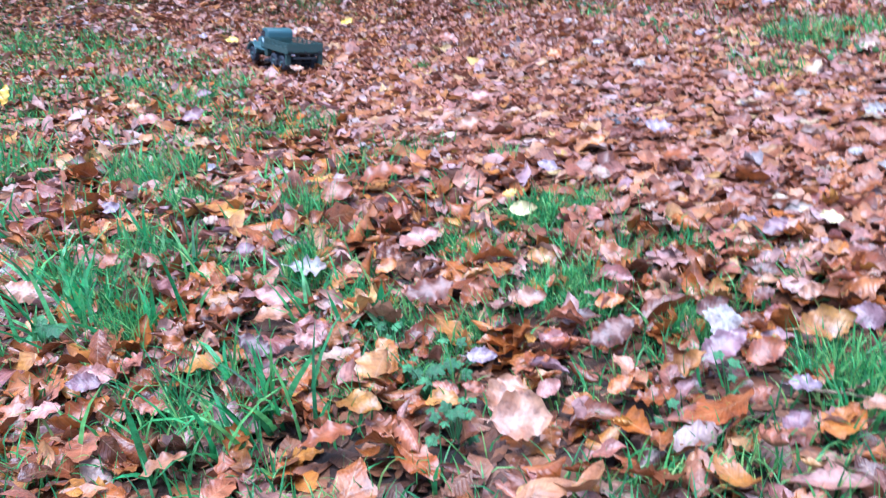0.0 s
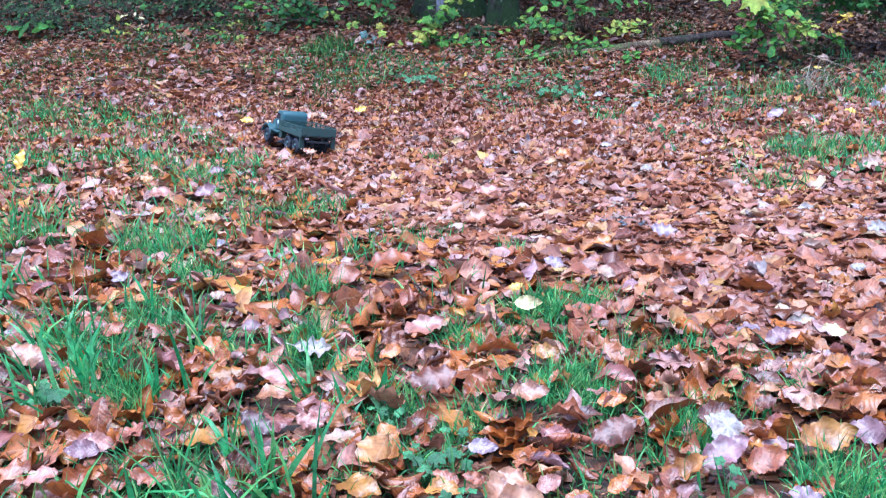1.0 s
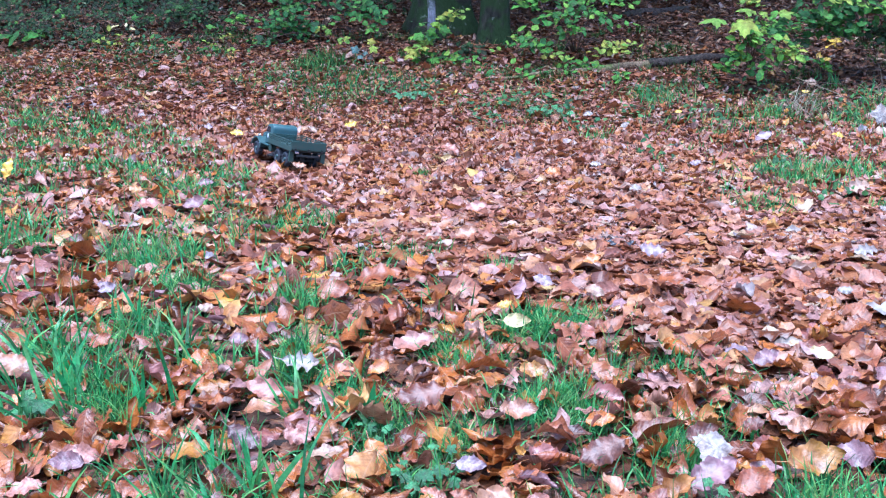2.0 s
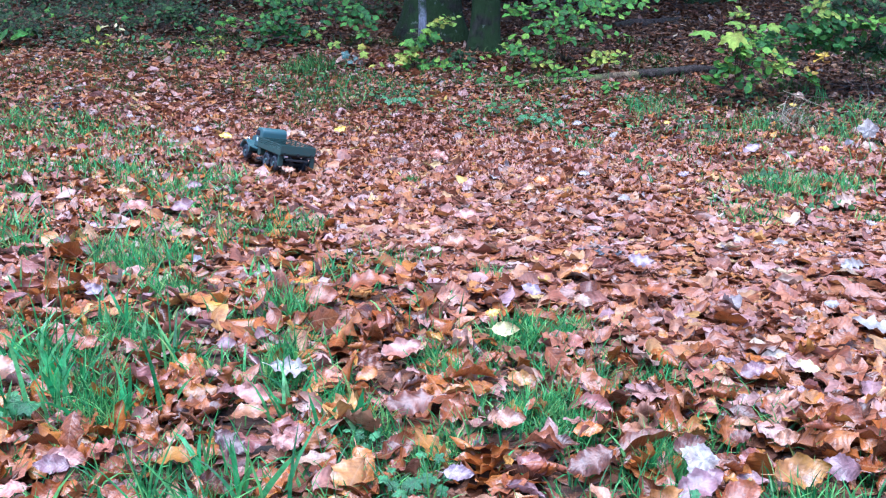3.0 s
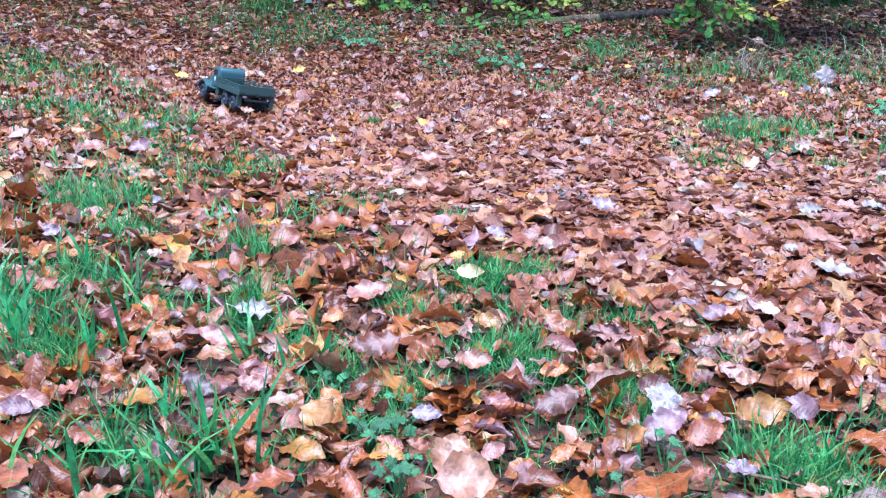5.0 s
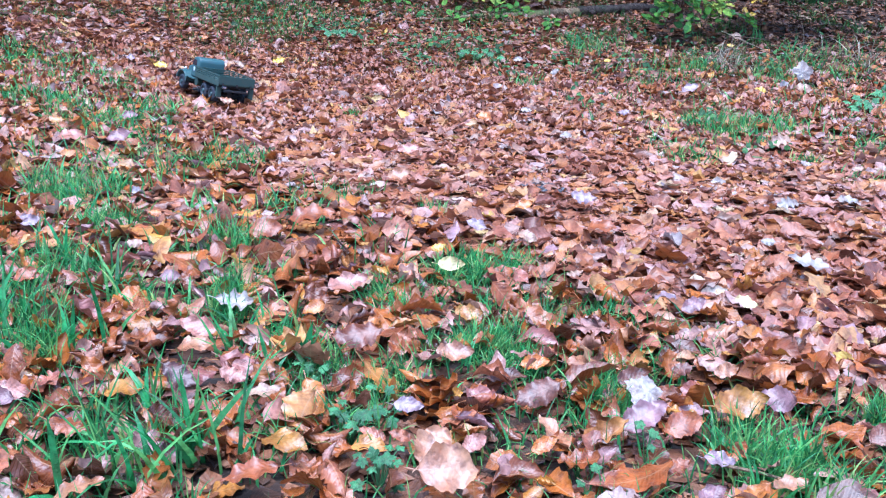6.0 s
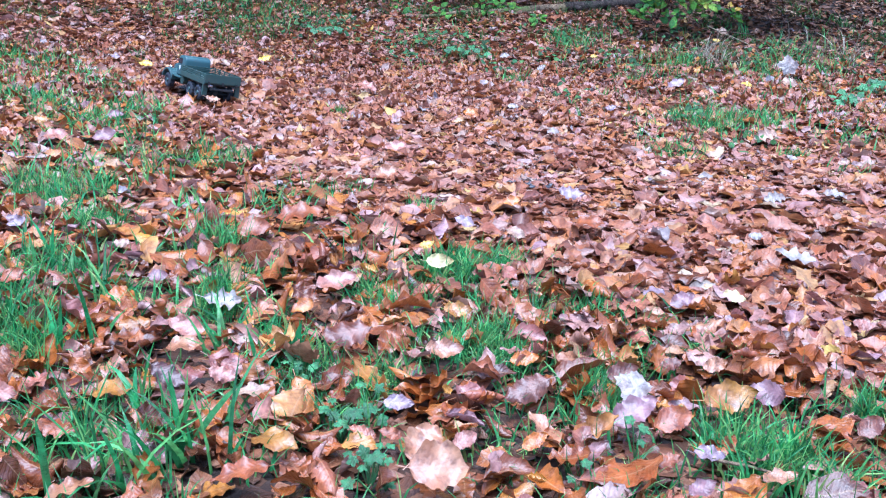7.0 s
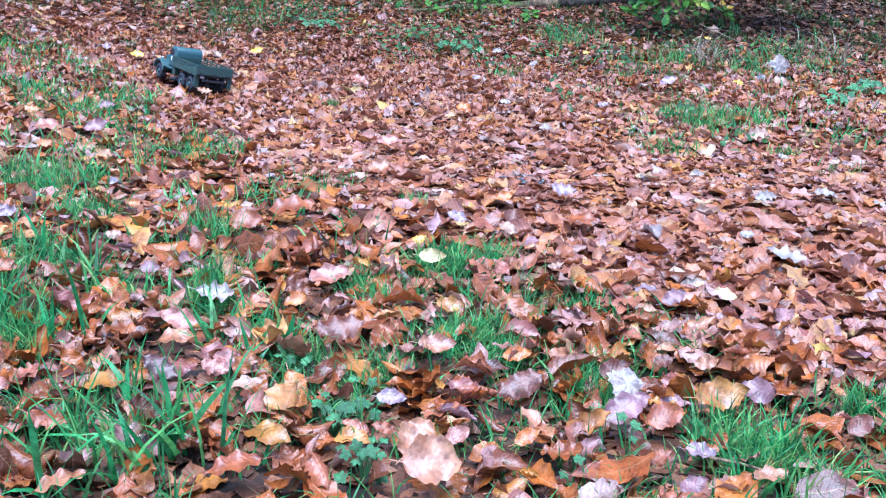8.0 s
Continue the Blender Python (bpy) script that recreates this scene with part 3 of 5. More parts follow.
fallen_leaf(-0.818, 3.444, 0.087, 42, 195, "mauve", "beech", "mauve leaf lying on brown litter")
fallen_leaf(-0.970, 3.430, 0.093, 22, 25, "pink", "beech", "pinkish leaf lying on brown litter")
fallen_leaf(-0.862, 3.853, 0.063, 42, 12, "mauve", "beech", "brown-mauve leaf lying on brown litter")
fallen_leaf(-1.083, 3.686, 0.060, 42, -10, "ochre", "beech", "ochre leaf lying on brown litter")
fallen_leaf(-0.834, 5.666, 0.054, 42, 0, "orange", "beech", "small orange leaf lying on brown litter")
fallen_leaf(-1.148, 5.295, 0.050, 42, -25, "lilac", "beech", "small lilac leaf lying on brown litter")
fallen_leaf(0.089, 4.452, 0.096, 27, -25, "pink", "beech", "pink leaf on the track")
fallen_leaf(0.632, 2.801, 0.078, 39, -10, "lilac", "beech", "lilac-brown leaf lying on brown litter")
fallen_leaf(0.449, 2.753, 0.057, 42, 12, "orange", "beech", "orange leaf lying on brown litter")
fallen_leaf(0.621, 2.542, 0.093, 11, -10, "rust", "beech", "rust leaf lying on brown litter")
fallen_leaf(1.266, 2.522, 0.062, 42, 0, "rust", "beech", "reddish leaf lying on brown litter")
fallen_leaf(1.034, 1.848, 0.047, 42, 170, "pink", "beech", "pinkish tan leaf lying on brown litter")
fallen_leaf(0.155, 3.382, 0.078, 37, 12, "pink", "beech", "pinkish leaf lying on brown litter")
fallen_leaf(-0.114, 1.940, 0.051, 42, 195, "orange", "beech", "orange-brown leaf lying on brown litter")
fallen_leaf(0.038, 1.407, 0.039, 42, 170, "rust", "beech", "upright brown leaf lying on brown litter")
fallen_leaf(-0.029, 1.787, 0.104, 29, 195, "brown", "beech", "dark rust leaf lying on brown litter")
fallen_leaf(0.152, 1.708, 0.073, 33, 0, "tan", "beech", "tan wrinkled leaf lying on brown litter")
fallen_leaf(0.503, 1.445, 0.073, 42, 12, "rust", "beech", "rust-brown leaf lying on brown litter")
fallen_leaf(0.649, 1.652, 0.055, 42, 25, "tan", "beech", "tan leaf lying on brown litter")
fallen_leaf(0.568, 1.666, 0.046, 42, 195, "brown", "beech", "brown leaf on edge")
fallen_leaf(0.617, 1.283, 0.060, 10, 12, "tan", "beech", "pinkish tan leaf among grass")
fallen_leaf(0.825, 1.409, 0.057, 42, 25, "brown", "beech", "brown leaf lying on brown litter")
fallen_leaf(0.528, 1.341, 0.054, 28, 0, "lilac", "beech", "damp purple-grey leaf lying on brown litter")
fallen_leaf(0.450, 1.308, 0.045, 42, 25, "rust", "beech", "rust leaf lying on brown litter")
fallen_leaf(0.480, 1.241, 0.050, 26, 25, "mauve", "beech", "mauve leaf lying on brown litter")
fallen_leaf(-0.416, 1.580, 0.083, 10, 12, "ochre", "beech", "ochre-brown leaf lying on brown litter")
fallen_leaf(-0.416, 1.278, 0.076, 1, 25, "tan", "beech", "pale tan leaf at the lawn edge")
fallen_leaf(-0.478, 1.465, 0.070, 13, -10, "rust", "beech", "rust leaf lying on brown litter")
fallen_leaf(0.202, 1.926, 0.061, 42, 0, "ochre", "beech", "ochre leaf with a pale edge")
fallen_leaf(2.226, 5.956, 0.077, 42, 170, "cream", "beech", "small pale leaf lying on brown litter")
fallen_leaf(-1.657, 3.967, 0.085, 62, 70, "yellow", "beech", "bright yellow leaf standing in grass")
fallen_leaf(-0.786, 1.813, 0.055, 42, 195, "orange", "beech", "orange-brown upright leaf beside tall grass")
fallen_leaf(-0.604, 1.588, 0.071, 42, 0, "pink", "beech", "pinkish upright crumpled leaf")
fallen_leaf(-0.725, 2.093, 0.054, 42, 25, "rust", "beech", "rust leaf in grass")
fallen_leaf(-0.621, 1.563, 0.067, 41, 170, "mauve", "beech", "mauve-brown leaf lying on brown litter")
fallen_leaf(-0.864, 1.959, 0.092, 42, 170, "tan", "beech", "tan leaf lying on brown litter")
fallen_leaf(-0.833, 2.494, 0.046, 42, -10, "lilac", "beech", "lilac-brown leaf lying on brown litter")
fallen_leaf(-0.979, 2.142, 0.018, 42, 170, "white", "beech", "white leaf lying on brown litter")
fallen_leaf(-0.653, 1.459, 0.063, 21, 195, "pink", "beech", "pink leaf lying on brown litter")
fallen_leaf(-0.545, 4.200, 0.06, 35, 0, "tan", "beech", "pale leaf by the toy truck tailgate")
fallen_leaf(0.106, 3.001, 0.076, 42, 25, "tan", "beech", "tan leaf lying on brown litter")



def under_leaf(xy):
    """Which places lie under or just before one of those leaves, and must stay low."""
    hid = np.zeros(len(xy), bool)
    for x, y, size in placed:
        hid |= (np.abs(xy[:, 0] - x) < 0.55 * size + 0.012) & (xy[:, 1] - y < 0.5 * size) & (xy[:, 1] - y > -1.1 * size - 0.015)
    return hid


# ---- the leaf litter ----
def grass_share(x, y):
    """1 in the mown grass beside the track, 0 on the leaf-covered track."""
    edge = np.interp(y, [1.2, 1.45, 1.9, 2.33, 2.64, 3.03, 4.0, 5.0, 5.5], [1.15, 0.95, 0.6, 0.36, 0.1, -0.25, -0.7, -1.15, -1.75])
    left = np.clip((edge - x) / 0.25 + 0.5, 0, 1)
    right = np.clip((x - 1.1 - 0.25 * (4.8 - y)) / 0.4, 0, 1) * np.clip((y - 3.3) / 0.6, 0, 1) * 0.5
    return np.maximum(left, right) * np.clip((6.4 - y) / 0.5, 0, 1)


def scatter(rng, n, x0, x1, y0, y1):
    return np.c_[rng.uniform(x0, x1, n), rng.uniform(y0, y1, n)]


class Blades:
    """Collects grass blades, to be joined into one mesh."""

    def __init__(self, seed):
        self.rng, self.rows, self.spots = np.random.default_rng(seed), [], []

    def patch(self, x, y, r, n, tall=0.05, wide=0.0035, bend=1.1, flat=1.0, blunt=2):
        self.spots.append((x, y, r))
        a, d = self.rng.uniform(0, 6.283, n), r * np.sqrt(self.rng.uniform(0, 1, n))
        self.add(np.c_[x + d * np.cos(a), y + flat * d * np.sin(a)], tall, wide, bend, blunt)

    def add(self, xy, tall, wide, bend, blunt=2):
        n, g = len(xy), self.rng
        h, w = tall * g.uniform(0.5, 1.25, n), wide * g.uniform(0.6, 1.4, n)
        d, face = g.uniform(0, 6.283, n), g.uniform(0, 6.283, n)
        b = np.abs(g.normal(0.6, 0.4, n)) * bend
        u = np.linspace(0, 1, 5)[None]
        th = b[:, None] * u ** 1.3 + np.abs(g.normal(0, 0.3, n))[:, None]
        step = h[:, None] / 4
        out = np.cumsum(np.sin(th) * step, 1) - np.sin(th[:, :1]) * step
        z = np.cumsum(np.cos(th) * step, 1) - np.cos(th[:, :1]) * step
        x0, y0 = xy[:, :1] + out * np.cos(d)[:, None], xy[:, 1:] + out * np.sin(d)[:, None]
        z0 = ground_z(xy[:, 0], xy[:, 1])[:, None] + z
        half = w[:, None] * (1 - u ** blunt) * 0.5 + 0.0002
        sx, sy = half * -np.sin(face)[:, None], half * np.cos(face)[:, None]
        v = np.stack([np.stack([x0 - sx, y0 - sy, z0], -1), np.stack([x0 + sx, y0 + sy, z0], -1)], 2)
        self.rows.append(v.reshape(n, 10, 3))

    def opens(self, xy, share):
        """Which places the leaves cover: some leave the tufts free."""
        free = np.zeros(len(xy), bool)
        for x, y, r in self.spots:
            free |= (xy[:, 0] - x) ** 2 + (xy[:, 1] - y) ** 2 < (0.75 * r) ** 2
        return ~free | (self.rng.uniform(0, 1, len(xy)) > share)

    def build(self, name, material, label, category):
        v = np.concatenate(self.rows)
        n = len(v)
        quads = (grid_quads(5, 2)[None] + (np.arange(n) * 10)[:, None, None]).reshape(-1, 4)
        u = np.repeat(np.linspace(0, 1, 5), 2)
        uv = np.tile(np.stack([u, np.tile([0.0, 1.0], 5)], 1), (n, 1))
        ob = new(name, mesh_arrays(name, v.reshape(-1, 3), quads, uv))
        finish(ob, material)
        return tagged(ob, label, category, kind="stuff")


lawn = Blades(21)
lawn.patch(-0.83, 2.93, 0.147, 346, 0.088, 0.0035)
lawn.patch(-0.33, 2.40, 0.069, 286, 0.088, 0.0035)
lawn.patch(-0.65, 2.52, 0.077, 176, 0.062, 0.0035)
lawn.patch(-0.68, 2.20, 0.090, 176, 0.088, 0.0035)
lawn.patch(-0.29, 2.00, 0.042, 256, 0.088, 0.0035)
lawn.patch(0.21, 2.26, 0.064, 480, 0.075, 0.0035)
lawn.patch(0.31, 2.28, 0.082, 416, 0.062, 0.0035)
lawn.patch(0.07, 2.13, 0.076, 256, 0.056, 0.0035)
lawn.patch(0.24, 1.85, 0.074, 528, 0.069, 0.0035)
lawn.patch(0.26, 1.72, 0.076, 416, 0.062, 0.0035)
lawn.patch(0.41, 1.58, 0.041, 352, 0.069, 0.0035)
lawn.patch(0.46, 1.67, 0.050, 96, 0.062, 0.0035)
lawn.patch(0.63, 1.42, 0.100, 368, 0.081, 0.005)
lawn.patch(0.65, 1.33, 0.095, 368, 0.088, 0.005)
lawn.patch(0.63, 1.48, 0.069, 256, 0.075, 0.0035)
lawn.patch(0.90, 1.52, 0.048, 256, 0.062, 0.0035)
lawn.patch(0.49, 1.97, 0.065, 144, 0.05, 0.0035)
lawn.patch(-0.62, 1.78, 0.075, 246, 0.1, 0.0035)
lawn.patch(-0.37, 1.45, 0.127, 30, 0.15, 0.008)
lawn.patch(-0.31, 1.37, 0.121, 30, 0.163, 0.009)
lawn.patch(-0.50, 1.40, 0.092, 15, 0.163, 0.009)
lawn.patch(-0.40, 1.49, 0.130, 192, 0.075, 0.004)
lawn.patch(-0.22, 1.86, 0.119, 60, 0.1, 0.006)
lawn.patch(-0.08, 1.78, 0.064, 128, 0.075, 0.0035)
lawn.patch(0.00, 1.66, 0.085, 256, 0.062, 0.0035)
lawn.patch(-0.44, 3.33, 0.134, 165, 0.062, 0.0053)
lawn.patch(-0.04, 2.91, 0.100, 107, 0.056, 0.0035)
lawn.patch(0.19, 2.74, 0.048, 99, 0.05, 0.0035)
lawn.patch(-0.42, 2.00, 0.070, 25, 0.125, 0.006)
lawn.patch(-0.52, 2.00, 0.020, 7, 0.175, 0.008)
lawn.patch(-0.79, 2.10, 0.082, 55, 0.15, 0.006)
lawn.patch(-0.87, 2.10, 0.059, 24, 0.163, 0.007)
lawn.patch(-0.68, 1.93, 0.083, 176, 0.1, 0.005)
lawn.patch(-0.55, 2.08, 0.030, 8, 0.175, 0.007)
lawn.patch(-1.27, 2.98, 0.092, 132, 0.088, 0.0035)
lawn.patch(-0.65, 2.56, 0.071, 256, 0.075, 0.0035)
lawn.patch(-0.86, 2.83, 0.078, 192, 0.062, 0.0035)
lawn.patch(-1.72, 4.33, 0.204, 165, 0.062, 0.0053)
lawn.patch(-1.04, 3.93, 0.160, 99, 0.056, 0.0035)
lawn.patch(-0.29, 2.07, 0.027, 144, 0.1, 0.0035)
lawn.patch(-0.39, 1.60, 0.106, 40, 0.112, 0.006)
lawn.patch(-0.48, 3.34, 0.137, 115, 0.062, 0.0035)
lawn.patch(1.48, 4.03, 0.202, 133, 0.091, 0.0053)
lawn.patch(1.73, 4.18, 0.187, 53, 0.078, 0.0053)
lawn.patch(1.19, 3.61, 0.161, 53, 0.065, 0.0053)
lawn.patch(2.64, 5.64, 0.280, 142, 0.13, 0.0053)
lawn.patch(1.71, 3.26, 0.075, 35, 0.065, 0.0035)
lawn.patch(1.29, 5.81, 0.249, 71, 0.104, 0.0053)
lawn.patch(1.47, 5.35, 0.349, 53, 0.078, 0.0053)
lawn.patch(0.83, 5.06, 0.085, 34, 0.062, 0.0053)
lawn.patch(2.35, 6.06, 0.105, 26, 0.13, 0.0053)
lawn.patch(-0.62, 6.11, 0.439, 290, 0.075, 0.0053)
lawn.patch(-0.29, 6.07, 0.251, 110, 0.062, 0.0053)
lawn.patch(-0.03, 4.12, 0.044, 41, 0.05, 0.0053)
lawn.patch(0.44, 5.58, 0.355, 69, 0.062, 0.0053)
lawn.patch(0.68, 5.94, 0.314, 69, 0.062, 0.0053)
lawn.patch(-0.65, 6.20, 0.392, 138, 0.075, 0.0053)
lawn.patch(-0.28, 5.93, 0.196, 61, 0.062, 0.0053)
lawn.patch(1.34, 5.85, 0.155, 69, 0.088, 0.0053)
lawn.patch(1.62, 5.46, 0.219, 79, 0.088, 0.0053)
lawn.patch(1.83, 5.48, 0.358, 53, 0.091, 0.0053)
lawn.patch(1.17, 4.24, 0.280, 31, 0.078, 0.0053)
lawn.patch(1.17, 3.80, 0.211, 26, 0.065, 0.0053)
lawn.patch(1.98, 3.91, 0.266, 48, 0.078, 0.0053)
lawn.patch(2.00, 3.67, 0.209, 40, 0.078, 0.0053)
lawn.patch(2.00, 4.38, 0.245, 35, 0.078, 0.0053)
lawn.patch(1.08, 4.70, 0.307, 26, 0.065, 0.0053)
lawn.patch(1.65, 4.77, 0.315, 35, 0.078, 0.0053)
lawn.patch(1.48, 3.77, 0.169, 31, 0.078, 0.0053)
lawn.patch(2.40, 5.02, 0.335, 53, 0.104, 0.0053)
lawn.patch(3.00, 5.57, 0.248, 40, 0.104, 0.0053)
lawn.patch(0.10, 5.90, 0.370, 62, 0.062, 0.0053)
lawn.patch(0.30, 6.08, 0.381, 62, 0.062, 0.0053)
# tufts on the far verges
lawn.patch(1.47, 4.10, 0.13, 150, 0.070, 0.0058)
lawn.patch(1.54, 3.99, 0.10, 90, 0.060, 0.0058)
lawn.patch(1.73, 4.17, 0.12, 120, 0.080, 0.0058)
lawn.patch(1.17, 3.52, 0.12, 120, 0.050, 0.0058)
lawn.patch(2.26, 5.42, 0.14, 120, 0.090, 0.0058)
lawn.patch(1.28, 5.83, 0.14, 120, 0.070, 0.0058)
lawn.patch(1.86, 5.58, 0.13, 100, 0.090, 0.0058)
lawn.patch(1.62, 3.51, 0.06, 60, 0.050, 0.0058)
lawn.patch(1.44, 5.14, 0.08, 50, 0.050, 0.0058)
lawn.patch(0.84, 4.99, 0.06, 50, 0.050, 0.0058)
lawn.patch(-2.16, 5.44, 0.16, 150, 0.06, 0.0068)
lawn.patch(-2.07, 5.55, 0.18, 150, 0.06, 0.0068)
lawn.patch(-1.88, 5.43, 0.16, 130, 0.06, 0.0068)
lawn.patch(-1.73, 5.31, 0.15, 110, 0.06, 0.0068)
lawn.patch(-1.93, 4.91, 0.15, 130, 0.06, 0.0068)
lawn.patch(-1.73, 4.86, 0.14, 110, 0.06, 0.0068)
lawn.patch(-1.52, 5.10, 0.15, 100, 0.06, 0.0068)
lawn.patch(-1.46, 5.32, 0.12, 70, 0.06, 0.0068)
lawn.patch(-1.17, 4.79, 0.13, 80, 0.06, 0.0068)
lawn.patch(-1.04, 4.58, 0.12, 80, 0.06, 0.0068)
lawn.patch(-1.68, 4.23, 0.14, 120, 0.06, 0.0068)
lawn.patch(-1.46, 4.35, 0.13, 100, 0.06, 0.0068)
lawn.patch(-1.27, 4.23, 0.13, 100, 0.06, 0.0068)
lawn.patch(-1.56, 3.80, 0.12, 100, 0.06, 0.0068)
lawn.patch(-0.98, 3.87, 0.10, 60, 0.06, 0.0068)
lawn.patch(-0.78, 4.05, 0.09, 50, 0.06, 0.0068)

# small broad-leaved weeds: x, y, leaves, spread, leaf size, label, seed
WEEDS = (
    (-0.036, 1.453, 11, 0.036, 0.023, "pale green weed with toothed leaves among dead leaves", 300),
    (0.006, 1.507, 9, 0.038, 0.024, "blue-green weed with toothed leaves", 301),
    (0.004, 1.310, 13, 0.042, 0.022, "green clover-like weed between dead leaves", 302),
    (-0.100, 1.657, 10, 0.050, 0.018, "small round-leaved green weed", 303),
    (0.309, 1.281, 4, 0.018, 0.022, "small green weed leaf among dead leaves", 304),
    (0.427, 1.395, 4, 0.02, 0.02, "small oval green weed", 305),
    (-0.755, 1.785, 6, 0.030, 0.046, "blue-green weed beside tall grass", 306),
    (2.659, 4.883, 14, 0.085, 0.053, "dark green weed by the bank", 307),
    (2.337, 4.537, 14, 0.079, 0.042, "dark green weed by the bank", 308),
    (-0.110, 5.777, 12, 0.094, 0.041, "blue-green weed below the bank", 309),
    (0.654, 5.537, 16, 0.123, 0.040, "dark green weed on leaves", 310),
)
lawn.spots += [(spot[0], spot[1], 1.3 * spot[3]) for spot in WEEDS]

rng = np.random.default_rng(7)
near = scatter(rng, 10800, -1.6, 1.75, 0.95, 2.6)
keep = (rng.uniform(0, 1, len(near)) > 0.66 * grass_share(near[:, 0], near[:, 1])) & lawn.opens(near, 0.75) & (~under_leaf(near) | (rng.uniform(0, 1, len(near)) < 0.45))
near = near[keep]
hem = np.minimum(np.minimum(near[:, 0] + 1.6, 1.75 - near[:, 0]), 1.6 * (near[:, 1] - 0.95))
kept = hem > rng.uniform(-0.3, 0.3, len(near))
near, hem = near[kept], hem[kept]
seen = (np.abs(near[:, 0] - 0.03) < 0.55 + 0.42 * (near[:, 1] - 1.2)) & (near[:, 1] > 1.15) & (near[:, 1] < 2.25)
# deeper tones drawn more often in grass, near the camera and at left
deep_tone = rng.uniform(0, 1, len(near)) < np.clip(hem / 0.4, 0, 1) * np.maximum(0.8 * grass_share(near[:, 0], near[:, 1]), np.clip((2.55 - near[:, 1]) / 0.9, 0, 1) * np.interp(near[:, 0], [-0.2, 0.6], [0.85, 0.38]))
near_litter = new("leaf_litter", litter("leaf_litter", rng, near[seen & deep_tone], 0.045, 15, 7, size=0.073, lay=0.54, bow=1.35))
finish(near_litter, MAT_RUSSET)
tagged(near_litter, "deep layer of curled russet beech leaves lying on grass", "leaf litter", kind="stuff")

dry_litter = new("dry_leaf_litter", litter("dry_leaf_litter", rng, near[~deep_tone], 0.036, 9, 5, size=0.072, lay=0.46, bow=1.1))
finish(dry_litter, MAT_LITTER)
tagged(dry_litter, "dry pinkish-brown beech leaves lying among russet ones", "leaf litter", kind="stuff")

crumbs = scatter(rng, 5500, -1.3, 1.5, 1.1, 2.5)
leaf_crumbs = new("leaf_crumbs", litter("leaf_crumbs", rng, crumbs, 0.012, 4, 3, size=0.042, lay=0.3))
finish(leaf_crumbs, MAT_CRUMBS)
tagged(leaf_crumbs, "broken brown leaf pieces low between the grass", "leaf litter", kind="stuff")

side_litter = new("lawn_leaf_litter", litter("lawn_leaf_litter", rng, near[~seen & deep_tone], 0.038, 7, 4, size=0.08))
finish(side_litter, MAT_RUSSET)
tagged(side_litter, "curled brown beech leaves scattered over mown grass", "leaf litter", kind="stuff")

mid = np.r_[scatter(rng, 43000, -3.2, 4.0, 2.45, 5.7), scatter(rng, 3000, -3.2, -0.8, 4.4, 5.7)]
hem = np.minimum(mid[:, 0] + 3.2 - 0.45 * (5.7 - mid[:, 1]), 4.0 - 0.35 * (5.7 - mid[:, 1]) - mid[:, 0])
mid = mid[hem > rng.uniform(-0.5, 0.45, len(mid))]
keep = (rng.uniform(0, 1, len(mid)) > 0.42 * grass_share(mid[:, 0], mid[:, 1])) & clear_of_truck(mid) & lawn.opens(mid, 0.45)
mid = mid[keep]
# share of the deeper-toned russet leaves, growing with the grass
damp = rng.uniform(0, 1, len(mid)) < 0.65 * grass_share(mid[:, 0], mid[:, 1])
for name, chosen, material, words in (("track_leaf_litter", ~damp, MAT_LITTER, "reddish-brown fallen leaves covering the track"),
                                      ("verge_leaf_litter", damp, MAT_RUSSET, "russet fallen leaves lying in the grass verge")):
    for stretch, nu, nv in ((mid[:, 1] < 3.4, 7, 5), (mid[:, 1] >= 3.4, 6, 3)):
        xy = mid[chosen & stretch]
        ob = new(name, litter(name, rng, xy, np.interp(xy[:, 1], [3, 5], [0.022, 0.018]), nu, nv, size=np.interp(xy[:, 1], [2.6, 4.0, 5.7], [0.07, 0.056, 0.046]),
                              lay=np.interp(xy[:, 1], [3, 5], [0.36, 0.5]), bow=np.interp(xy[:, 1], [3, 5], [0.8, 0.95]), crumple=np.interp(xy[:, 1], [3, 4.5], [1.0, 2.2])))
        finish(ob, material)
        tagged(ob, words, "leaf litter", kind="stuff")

# flat leaves added low down so the litter's gaps look less dark
under = np.r_[scatter(rng, 16000, -2.6, 3.4, 2.3, 5.8), scatter(rng, 7000, -3.5, 1.8, 5.6, 6.9)]
under = under[rng.uniform(0, 1, len(under)) > 0.8 * grass_share(under[:, 0], under[:, 1])]
ob = new("lower_leaf_litter", litter("lower_leaf_litter", rng, under, 0.006, 3, 2, size=0.07, lay=0.12, bow=0.3))
finish(ob, MAT_LITTER)
tagged(ob, "flat brown leaves added under the upper layer to lighten its gaps", "leaf litter", kind="stuff")

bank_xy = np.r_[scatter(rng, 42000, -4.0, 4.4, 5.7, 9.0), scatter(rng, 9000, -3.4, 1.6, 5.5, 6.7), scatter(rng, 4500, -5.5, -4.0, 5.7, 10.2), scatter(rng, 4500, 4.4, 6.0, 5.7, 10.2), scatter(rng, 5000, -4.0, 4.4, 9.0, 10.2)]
# lighter litter ends sooner at right, where the hazel's shade is painted in
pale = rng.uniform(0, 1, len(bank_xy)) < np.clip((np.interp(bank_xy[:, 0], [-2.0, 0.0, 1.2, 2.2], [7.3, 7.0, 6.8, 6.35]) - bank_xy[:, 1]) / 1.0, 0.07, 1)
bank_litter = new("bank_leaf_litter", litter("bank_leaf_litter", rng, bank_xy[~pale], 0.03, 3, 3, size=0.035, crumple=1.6))
